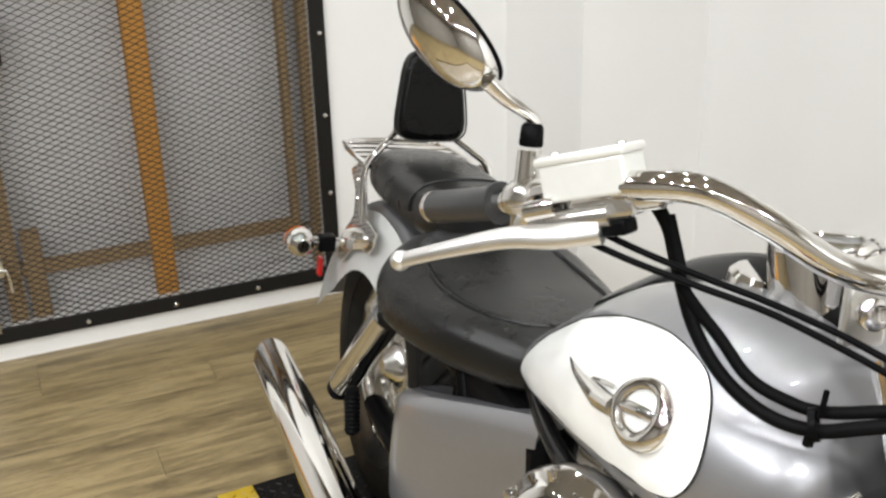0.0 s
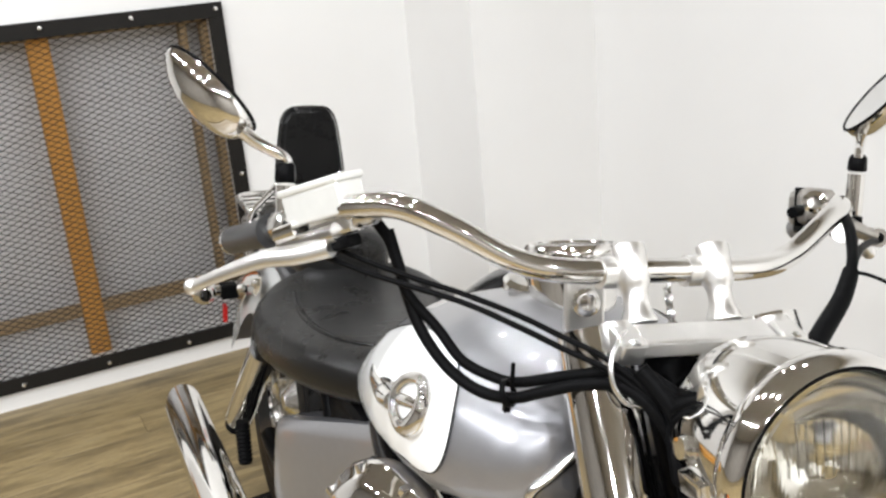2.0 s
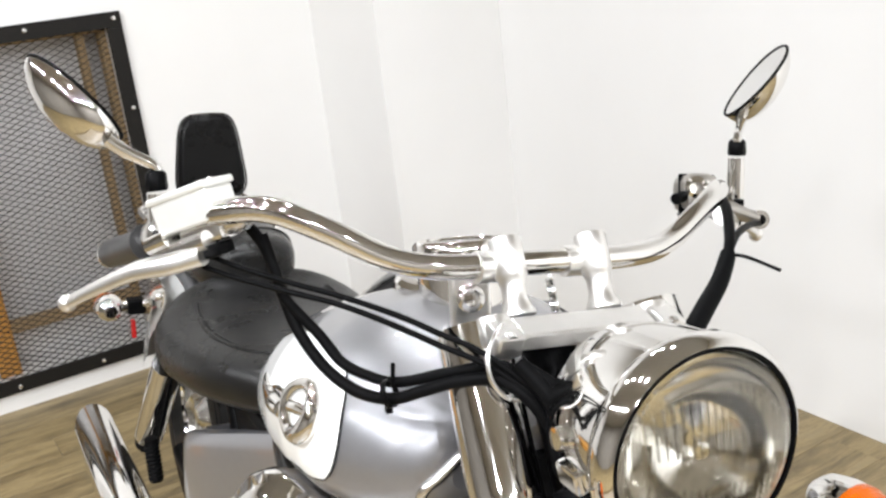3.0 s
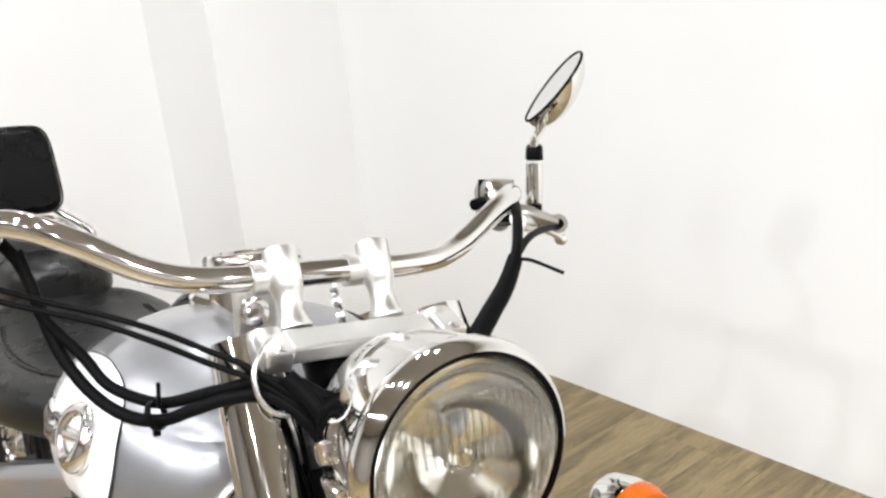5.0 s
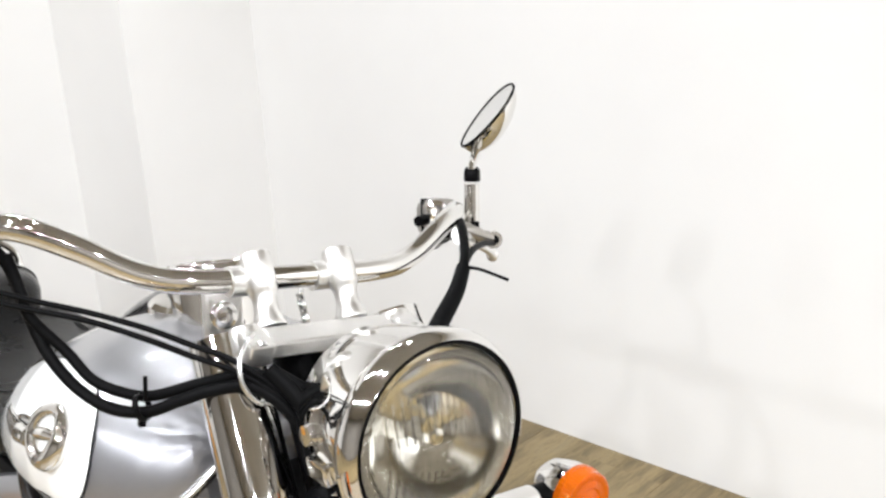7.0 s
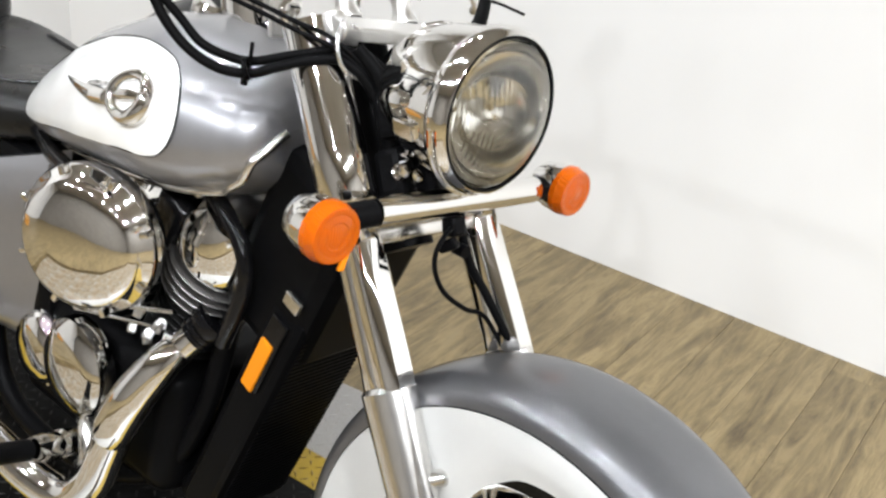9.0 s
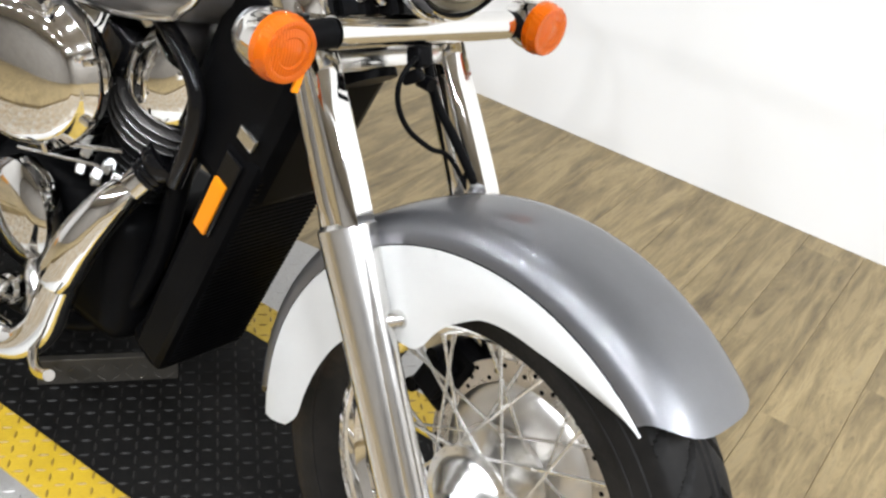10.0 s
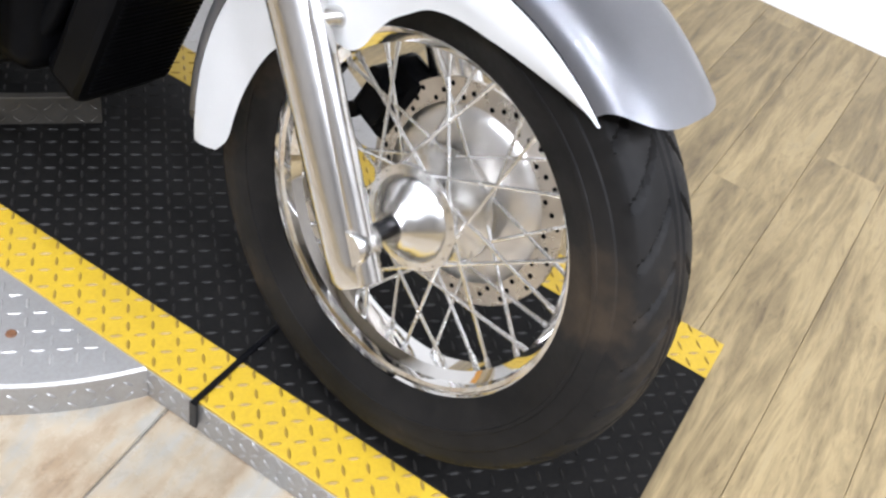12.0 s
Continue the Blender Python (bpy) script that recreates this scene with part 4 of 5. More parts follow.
part("adjuster", lathe(B(), [(0.007, -0.006), (0.0135, -0.006), (0.0145, 0), (0.0135, 0.008), (0.007, 0.008)], between((0.434, 0.704, 1.009), (0.420, 0.680, 1.012)), 20, closed=True), CHROME, perch)
part("adjuster_core", rod(B(), (0.436, 0.708, 1.008), (0.430, 0.696, 1.010), 0.0075, 14), BLACK, perch)
part("pivot_bolt", lathe(B(), [(0, 0.012), (0.007, 0.011), (0.008, 0.0), (0, 0)], pose(0.400, 0.712, 1.026), 10), BLACK, perch)
part("switch_lead", tube(B(), [(0.372, 0.735, 1.012), (0.390, 0.722, 1.004), (0.402, 0.705, 1.006)], 0.005, 8), BLACK, perch)


def mirror(collar, top_joint, centre, nrm, up, wd, hl):
    """A teardrop mirror on a bent stem."""
    collar, tj, c = Vector(collar), Vector(top_joint), Vector(centre)
    root = collar + Vector((0, -0.006, -0.085))
    d = (collar - root).normalized()
    bm = lathe(B(), [(0, 0), (0.0115, 0), (0.0125, 0.004), (0.0115, 0.078), (0.0, 0.078)], between(root, collar), 20)
    st = fpart("mirror_stem", bm, CHROME, "chrome mirror stem")
    part("lock_nut", lathe(B(), [(0, 0), (0.0115, 0), (0.0125, 0.003), (0.0115, 0.018), (0.008, 0.022), (0, 0.022)], between(collar - d * 0.004, collar + d), 8), BLACK, st)
    part("stem_arm", tube(B(), [collar + d * 0.008, collar + d * 0.022, collar.lerp(tj, 0.62) + d * 0.006, tj], [0.0062, 0.0062, 0.0072, 0.0085], 16), CHROME, st)
    n, u = Vector(nrm).normalized(), Vector(up).normalized()
    u = (u - n * u.dot(n)).normalized()
    w = n.cross(u)
    head = B()
    rings = []
    for k in range(12):
        t = k / 11
        s = math.sqrt(max(0.0004, 1 - t ** 1.9))
        ring = []
        for j in range(40):
            a = 2 * math.pi * j / 40
            ca, sa = math.cos(a), math.sin(a)
            wide = wd * (1 + 0.10 * sa)
            ring.append(c - n * (0.002 + 0.036 * t) + w * (wide * ca * s) + u * (hl * sa * s - 0.014 * t))
        rings.append(ring)
    loft(head, rings)
    hd = part("mirror_head", head, CHROME, st, "chrome teardrop mirror back")
    rim, glass = B(), B()
    outline = [c + w * (wd * (1 + 0.10 * math.sin(2 * math.pi * j / 40)) * math.cos(2 * math.pi * j / 40)) + u * (hl * math.sin(2 * math.pi * j / 40)) for j in range(40)]
    tube(rim, outline + outline[:1], 0.0022, 8, straight=True, cap=False)
    return st, rim, glass, outline, c, n


def finish_mirror(data):
    st, rim, glass, outline, c, n = data
    part("mirror_rim", rim, BLACK, st)
    loft(glass, [[c + (p - c) * 0.97 + n * 0.0005 for p in outline], [c + (p - c) * 0.97 - n * 0.002 for p in outline]])
    part("mirror_glass", glass, MIRROR, st, "dark-edged mirror glass", smooth=False)


MIRROR = plain("mirror_glass", (0.88, 0.89, 0.89), 0.015, 1.0, 0.01, 10, spread=0.005)
SET = Matrix()
finish_mirror(mirror((0.371, 0.674, 1.124), (0.443, 0.752, 1.160), (0.449, 0.738, 1.212), (-0.75, 0.32, 0.58), (0.44, -0.41, 0.80), 0.043, 0.062))
finish_mirror(mirror((-0.387, 0.730, 1.119), (-0.434, 0.738, 1.172), (-0.461, 0.784, 1.212), (0.75, 0.32, 0.58), (-0.657, 0.479, 0.585), 0.043, 0.066))
SET = UPPER

# instrument housing between the risers and the tank
SET = Matrix()
IM = pose(-0.012, 0.728, 0.962, -12, 0, 0) @ Matrix.Scale(0.80, 4)
ins = fpart("speedometer", lathe(B(), [(0, -0.03), (0.056, -0.16), (0.062, -0.10), (0.070, -0.02), (0.078, 0.055), (0.078, 0.070), (0.074, 0.076), (0.068, 0.076), (0.066, 0.070), (0, 0.070)], IM, 56), CHROME, "chrome speedometer housing")
part("speedometer_glass", lathe(B(), [(0, 0.0745), (0.066, 0.0735), (0.066, 0.071), (0, 0.071)], IM, 40), GLASS, ins)
part("dial_face", lathe(B(), [(0, 0.0708), (0.065, 0.0706), (0.065, 0.070), (0, 0.070)], IM, 40), GLOSSBLACK, ins)
fpart("console_bracket", box(B(), 0.052, 0.012, 0.066, pose(-0.058, 0.612, 0.985, -8, 0, 0), 0.005), RISER, "alloy bracket beside the riser")
SET = UPPER
fpart("ignition_bolt", lathe(B(), [(0, -0.01), (0.016, -0.01), (0.017, 0), (0.012, 0.004), (0.010, 0.012), (0, 0.013)], pose(-0.040, 0.655, 0.945, 70, 0, -20), 22), CHROME, "chrome mounting bolt")
bm = B()
for k in range(9):
    tube(bm, [(0.032 + 0.002 * k, 0.60 + 0.004 * (k % 3), 0.985 - 0.006 * k), (0.036 + 0.002 * k, 0.604, 0.979 - 0.006 * k), (0.032 + 0.002 * k, 0.608, 0.975 - 0.006 * k)], 0.003, 6, 3)
fpart("key_chain", bm, STEEL, "steel key ring in the ignition")

# cables and hoses
SET = Matrix()
CABLES = [
    ([(-0.400, 0.676, 1.080), (-0.386, 0.665, 1.075), (-0.337, 0.615, 1.057), (-0.290, 0.570, 1.045), (-0.243, 0.530, 1.035), (-0.198, 0.490, 1.022), (-0.165, 0.455, 1.009), (-0.136, 0.415, 0.998), (-0.095, 0.385, 0.960), (-0.06, 0.37, 0.89)], 0.0031, "throttle_cable"),
    ([(-0.402, 0.670, 1.064), (-0.387, 0.660, 1.060), (-0.340, 0.605, 1.047), (-0.293, 0.560, 1.038), (-0.246, 0.520, 1.029), (-0.202, 0.480, 1.014), (-0.168, 0.448, 1.000), (-0.130, 0.408, 0.985), (-0.085, 0.380, 0.945), (-0.05, 0.37, 0.87)], 0.0031, "throttle_cable"),
    ([(-0.318, 0.615, 1.100), (-0.300, 0.608, 1.075), (-0.290, 0.600, 1.045), (-0.276, 0.575, 0.992), (-0.256, 0.545, 0.956), (-0.232, 0.510, 0.938), (-0.205, 0.480, 0.938), (-0.181, 0.455, 0.953), (-0.151, 0.430, 0.968), (-0.120, 0.402, 0.972), (-0.085, 0.375, 0.93), (-0.06, 0.36, 0.84)], 0.0064, "brake_hose"),
    ([(-0.300, 0.610, 1.085), (-0.290, 0.595, 1.045), (-0.285, 0.585, 1.022), (-0.257, 0.560, 0.987), (-0.240, 0.535, 0.962), (-0.218, 0.510, 0.952), (-0.195, 0.485, 0.952), (-0.156, 0.445, 0.972), (-0.115, 0.405, 0.985), (-0.07, 0.38, 0.94), (-0.04, 0.37, 0.85)], 0.0058, "wiring_hose"),
    ([(-0.110, 0.400, 0.992), (-0.085, 0.372, 0.955), (-0.075, 0.350, 0.89), (-0.07, 0.330, 0.82), (-0.06, 0.320, 0.77)], 0.009, "wiring_sleeve"),
    ([(-0.100, 0.395, 0.985), (-0.060, 0.368, 0.95), (-0.045, 0.345, 0.89), (-0.04, 0.325, 0.80)], 0.007, "wiring_sleeve"),
]
for pts, r, nm in CABLES:
    fpart(nm, tube(B(), pts, r, 12, 8), RUBBER, "black rubber-covered line")
bm = lathe(B(), [(0.0125, -0.003), (0.0145, -0.003), (0.0145, 0.003), (0.0125, 0.003)], between((-0.2085, 0.480, 0.944), (-0.185, 0.457, 0.957)), 20, closed=True)
box(bm, 0.004, 0.004, 0.026, pose(-0.206, 0.478, 0.964), 0.001)
box(bm, 0.007, 0.007, 0.012, pose(-0.209, 0.481, 0.929), 0.001)
fpart("cable_tie", bm, BLACK)
fpart("cable_guide", tube(B(), [(-0.112, 0.428, 1.020), (-0.124, 0.418, 1.016), (-0.138, 0.406, 1.001), (-0.138, 0.398, 0.980), (-0.126, 0.393, 0.963), (-0.108, 0.392, 0.956)], 0.0028, 10), STEEL, "bent steel cable guide")
LEFT_LINES = [
    ([(0.318, 0.655, 1.070), (0.290, 0.610, 1.085), (0.250, 0.545, 1.082), (0.220, 0.500, 1.060), (0.204, 0.482, 1.043)], 0.0065, "switch_hose"),
    ([(0.392, 0.640, 1.030), (0.330, 0.590, 1.045), (0.262, 0.535, 1.052), (0.208, 0.487, 1.043)], 0.0045, "clutch_cable"),
    ([(0.206, 0.484, 1.046), (0.178, 0.462, 1.022), (0.145, 0.445, 0.997), (0.110, 0.425, 0.972), (0.070, 0.400, 0.930)], [0.009, 0.0105, 0.0115, 0.012, 0.012], "wiring_sleeve"),
]
for pts, r, nm in LEFT_LINES:
    fpart(nm, tube(B(), pts, r, 12, 8), RUBBER, "black rubber-covered line")
fpart("cable_tie", tube(B(), [(0.203, 0.492, 1.046), (0.206, 0.475, 1.047), (0.216, 0.462, 1.046), (0.228, 0.424, 1.040)], 0.0022, 8), BLACK)
fpart("hanging_tag", box(B(), 0.009, 0.004, 0.022, pose(-0.226, 0.240, 0.793, 0, 12, 0), 0.001), AMBER_REFLECT, "small orange tab under the indicator")
fpart("brake_line", tube(B(), [(-0.020, 0.262, 0.805), (-0.050, 0.252, 0.795), (-0.062, 0.250, 0.772), (-0.053, 0.250, 0.743), (-0.028, 0.248, 0.712), (0.015, 0.245, 0.684), (0.055, 0.235, 0.664), (0.100, 0.19, 0.58)], 0.0034, 12, 8), RUBBER, "black brake line")
fpart("brake_hose", tube(B(), [(-0.005, 0.275, 0.820), (0.000, 0.262, 0.780), (0.022, 0.255, 0.738), (0.048, 0.240, 0.700), (0.085, 0.205, 0.63)], 0.0062, 12, 8), RUBBER, "black rubber brake hose")
bm = box(B(), 0.026, 0.022, 0.026, pose(-0.022, 0.264, 0.800, -20), 0.005)
box(bm, 0.016, 0.026, 0.016, pose(-0.032, 0.258, 0.778, -35, 0, 20), 0.004)
lathe(bm, [(0, -0.010), (0.009, -0.010), (0.009, 0.010), (0, 0.010)], pose(-0.006, 0.258, 0.768, 90, 30, 0), 14)
fpart("hose_bracket", bm, BLACK)

# ---- the motorcycle's body ----


def bpart(name, bm, mat, label="", parent=None, smooth=True):
    return part(name, bm, mat, parent or bike, label, smooth)


TANK = [(0.512, 0.105, 0.790, 0.860), (0.520, 0.140, 0.772, 0.887), (0.545, 0.172, 0.750, 0.914), (0.595, 0.203, 0.724, 0.938), (0.66, 0.220, 0.705, 0.952), (0.73, 0.223, 0.692, 0.958), (0.82, 0.214, 0.680, 0.944),
        (0.91, 0.195, 0.668, 0.910), (1.00, 0.172, 0.662, 0.850), (1.08, 0.146, 0.664, 0.790), (1.14, 0.110, 0.668, 0.746), (1.165, 0.070, 0.680, 0.725)]
TE = 2.3


def tank_at(y):
    for s0, s1 in zip(TANK, TANK[1:]):
        if y <= s1[0]:
            t = max(0, (y - s0[0]) / (s1[0] - s0[0]))
            return [p + (q - p) * t for p, q in zip(s0, s1)][1:]
    return TANK[-1][1:]


def tank_x(y, z, out=0.0):
    a, lo, hi = tank_at(y)
    z0 = lo + 0.42 * (hi - lo)
    h = hi - z0 if z > z0 else z0 - lo
    q = min(0.98, abs(z - z0) / h)
    return -(a * (1 - q ** TE) ** (1 / TE) + out)


rings = []
for k in range(41):
    u = k / 40
    y = 0.512 + (1.165 - 0.512) * (u ** 1.4)
    a, lo, hi = tank_at(y)
    z0 = lo + 0.42 * (hi - lo)
    rings.append(super_ring(0, y, z0, a, hi - z0, z0 - lo, 56, TE))
tank = bpart("fuel_tank", loft(B(), rings), SILVER, "silver-grey teardrop fuel tank with white panels")
for sd in (-1, 1):
    pts = []
    for y, f in ((0.5125, 0.80), (0.513, 0.62), (0.515, 0.46), (0.519, 0.33), (0.526, 0.22), (0.538, 0.14), (0.56, 0.10)) + tuple((0.585 + 0.555 * k / 12, 0.07) for k in range(13)):
        a, lo, hi = tank_at(y)
        z = lo + (hi - lo) * f
        pts.append((-sd * tank_x(y, z, 0.001), y, z))
    part("bottom_seam", tube(B(), pts, 0.0065, 10, 5), SATIN, tank, "bright bottom seam of the tank")


def tank_patch(outline, out, rings_n=9, sd=-1):
    """A skin that follows the tank's side inside an outline of (y, z) points."""
    loop = []
    n = len(outline)
    for i in range(n):
        p0, p1, p2, p3 = (Vector((*outline[(i + j) % n], 0)) for j in (-1, 0, 1, 2))
        for k in range(6):
            t = k / 6
            loop.append(0.5 * ((2 * p1) + (p2 - p0) * t + (2 * p0 - 5 * p1 + 4 * p2 - p3) * t * t + (3 * p1 - p0 - 3 * p2 + p3) * t ** 3))
    c = sum(loop, Vector()) / len(loop)
    bm = B()
    rs = []
    for k in range(rings_n + 1):
        s = max(0.02, k / rings_n)
        row = []
        for p in loop:
            q = c + (p - c) * s
            row.append(Vector((-sd * tank_x(q.x, q.y, out), q.x, q.y)))
        rs.append(row)
    loft(bm, rs, cap=False)
    bm.faces.new([v for v in bm.verts[:len(loop)]])
    return bm


PANEL = [(1.070, 0.722), (1.050, 0.752), (0.985, 0.812), (0.90, 0.868), (0.815, 0.904), (0.735, 0.920), (0.668, 0.914), (0.634, 0.898), (0.608, 0.868), (0.600, 0.834), (0.612, 0.803), (0.638, 0.785), (0.710, 0.777), (0.87, 0.749), (1.035, 0.714)]
for sd in (-1, 1):
    pn = part("white_panel", tank_patch(PANEL, 0.0022, sd=sd), WHITE, tank, "white painted tank panel")
    line = []
    for y, z in PANEL + PANEL[:2]:
        line.append((-sd * tank_x(y, z, 0.002), y, z))
    part("pinstripe", tube(B(), line, 0.0010, 6, 6), GLOSSBLACK, tank)
    # winged badge: a broad ring that runs out into a tapering tail, with a bar across it
    def S(y, z, o=0.006):
        return (-sd * tank_x(y, z, o), y, z)

    def on_ring(t, k=1.0):
        return 0.684 + k * 0.033 * math.cos(t) + k * 0.008 * math.sin(t), 0.855 + k * 0.027 * math.sin(t) - k * 0.008 * math.cos(t)

    bd = B()
    ts = [2 * math.pi * k / 28 for k in range(29)]
    tube(bd, [S(*on_ring(t)) for t in ts], [0.0085 + 0.0045 * max(0, math.cos(t + 2.4)) for t in ts], 10, 2, cap=False)
    tube(bd, [S(0.862, 0.834, 0.004), S(0.825, 0.836), S(0.79, 0.836), S(0.755, 0.837), S(0.722, 0.842)], [0.0015, 0.0055, 0.0095, 0.0130, 0.012], 10)
    badge = part("tank_badge", bd, CHROME, tank, "chrome winged tank badge")
    part("badge_bar", tube(B(), [S(0.716, 0.848), S(0.70, 0.853), S(0.682, 0.857), S(0.660, 0.860)], [0.004, 0.008, 0.008, 0.005], 10), CHROME, badge)
    part("badge_wing", tube(B(), [S(0.785, 0.846), S(0.760, 0.853), S(0.735, 0.859)], [0.002, 0.004, 0.003], 8), CHROME, badge)
    part("badge_stone", lathe(B(), [(0.008 * math.sin(math.pi * k / 8), -0.008 * math.cos(math.pi * k / 8)) for k in range(9)], Matrix.Translation(S(0.656, 0.845, 0.010)), 14), BRASS, badge)
part("tank_cap", lathe(B(), [(0, 0.016), (0.03, 0.015), (0.036, 0.008), (0.037, -0.01), (0, -0.01)], pose(0, 0.80, 0.946, 8), 36), CHROME, tank)
bm = tube(B(), [(0, 1.13, 0.780), (0, 1.0, 0.862), (0, 0.92, 0.908), (0, 0.82, 0.948), (0, 0.73, 0.962), (0, 0.64, 0.952)], [0.02, 0.03, 0.034, 0.034, 0.03, 0.022], 14, flat=0.35)
part("tank_strip", bm, GLOSSBLACK, tank)
# black trim and rail below the panel
for sd in (-1, 1):
    bpart("tank_rail", tube(B(), [(sd * 0.10, 1.13, 0.664), (sd * 0.140, 1.0, 0.664), (sd * 0.168, 0.87, 0.668), (sd * 0.170, 0.74, 0.676)], [0.010, 0.014, 0.014, 0.008], 12), GLOSSBLACK, "gloss black rail under the tank")

# seats
def cushion(sections, e=2.9, n=44):
    rs = []
    for y, a, lo, hi in sections:
        z0 = lo + 0.45 * (hi - lo)
        rs.append(super_ring(0, y, z0, a, hi - z0, z0 - lo, n, e))
    return loft(B(), rs)


def smooth_sections(sec, n=6):
    pts = []
    for i in range(len(sec) - 1):
        p0, p1, p2, p3 = sec[max(i - 1, 0)], sec[i], sec[i + 1], sec[min(i + 2, len(sec) - 1)]
        for k in range(n):
            t = k / n
            pts.append(tuple(0.5 * ((2 * b) + (c - a) * t + (2 * a - 5 * b + 4 * c - d) * t * t + (3 * b - a - 3 * c + d) * t ** 3) for a, b, c, d in zip(p0, p1, p2, p3)))
    return pts + [tuple(sec[-1])]


SEAT = [(1.072, 0.03, 0.655, 0.695), (1.086, 0.07, 0.645, 0.712), (1.13, 0.115, 0.630, 0.724), (1.20, 0.155, 0.614, 0.729), (1.30, 0.194, 0.600, 0.729), (1.40, 0.216, 0.590, 0.729), (1.48, 0.226, 0.588, 0.736), (1.545, 0.216, 0.598, 0.750), (1.585, 0.165, 0.63, 0.766), (1.60, 0.07, 0.68, 0.765)]
seat = bpart("rider_seat", cushion(smooth_sections(SEAT)), LEATHER, "wide black vinyl rider seat")


def seat_top(x, y):
    for p, q in zip(SEAT, SEAT[1:]):
        if y <= q[0]:
            break
    t = (y - p[0]) / (q[0] - p[0])
    wide, lo, hi = (u + (v - u) * t for u, v in zip(p[1:], q[1:]))
    z0 = lo + 0.45 * (hi - lo)
    return z0 + (hi - z0) * max(0.0, 1 - (abs(x) / wide) ** 2.9) ** (1 / 2.9)


welt = []
for k in range(41):
    t = math.pi * (-0.14 + 1.28 * k / 40)
    x, y = 0.150 * math.copysign(abs(math.cos(t)) ** 0.8, math.cos(t)), 1.415 - 0.235 * math.sin(t)
    welt.append((x, y, seat_top(x, y)))
for off, rr in ((0.0, 0.0036), (0.05, 0.0018)):
    part("welt", tube(B(), [(x * (1 - off), y + 0.25 * off * 0.235 * (1.415 - y), seat_top(x * (1 - off), y) + 0.0005) for x, y, z in welt], rr, 8, 3), LEATHER, seat)
PSG = [(1.569, 0.03, 0.743, 0.803), (1.579, 0.075, 0.732, 0.822), (1.624, 0.105, 0.721, 0.834), (1.724, 0.118, 0.717, 0.836), (1.854, 0.12, 0.721, 0.836), (1.954, 0.112, 0.728, 0.832), (2.004, 0.09, 0.739, 0.822), (2.019, 0.04, 0.757, 0.803)]
pas = bpart("passenger_seat", cushion(smooth_sections(PSG)), LEATHER, "narrow black vinyl passenger seat")
a_ring = [v for v in super_ring(0, 1.679, 0.772, 0.1165, 0.064, 0.058, 40, 2.9)]
part("seam_piping", tube(B(), a_ring[:21], 0.003, 8, 2), LEATHER, pas)
# under-seat pan and battery box
bpart("seat_pan", box(B(), 0.25, 0.50, 0.075, pose(0, 1.27, 0.59), 0.02), BLACK)
bpart("battery_box", box(B(), 0.26, 0.34, 0.30, pose(0, 1.18, 0.47), 0.03), BLACK)

# backrest on its hoop, and the rack behind it
bk = B()
rs = []
BKM = pose(0.005, 1.93, 0.960, -8, 0, 0)
for k in range(11):
    t = -1 + 2 * k / 10
    s = (1 - abs(t) ** 3.2 * 0.16)
    ring = []
    for j in range(48):
        a = 2 * math.pi * j / 48
        ca, sa = math.cos(a), math.sin(a)
        x = math.copysign(abs(ca) ** 0.42, ca)
        z = math.copysign(abs(sa) ** 0.42, sa)
        half = 0.0755 - 0.0125 * z
        ring.append(BKM @ Vector((x * half * s, 0.024 * t, z * 0.098 * s)))
    rs.append(ring)
loft(bk, rs)
STRUT = [(1.885, 0.816), (1.935, 0.806), (1.980, 0.780), (1.938, 0.742), (1.938, 0.686), (1.973, 0.650), (2.022, 0.612), (2.045, 0.548), (2.012, 0.546), (1.943, 0.600), (1.868, 0.626), (1.820, 0.632), (1.790, 0.655), (1.775, 0.694), (1.845, 0.702), (1.868, 0.757)]   # outline of the strut plate
back = bpart("backrest", bk, BACK_VINYL, "black padded backrest on a chrome hoop")
part("backrest_piping", tube(B(), [BKM @ Vector((0.994 * (0.0755 - 0.0125 * z) * x, -0.019, z * 0.0975)) for x, z in [(math.copysign(abs(math.cos(t)) ** 0.42, math.cos(t)), math.copysign(abs(math.sin(t)) ** 0.42, math.sin(t))) for t in [2 * math.pi * k / 40 for k in range(41)]]], 0.0022, 6, 2, cap=False), LEATHER, back)
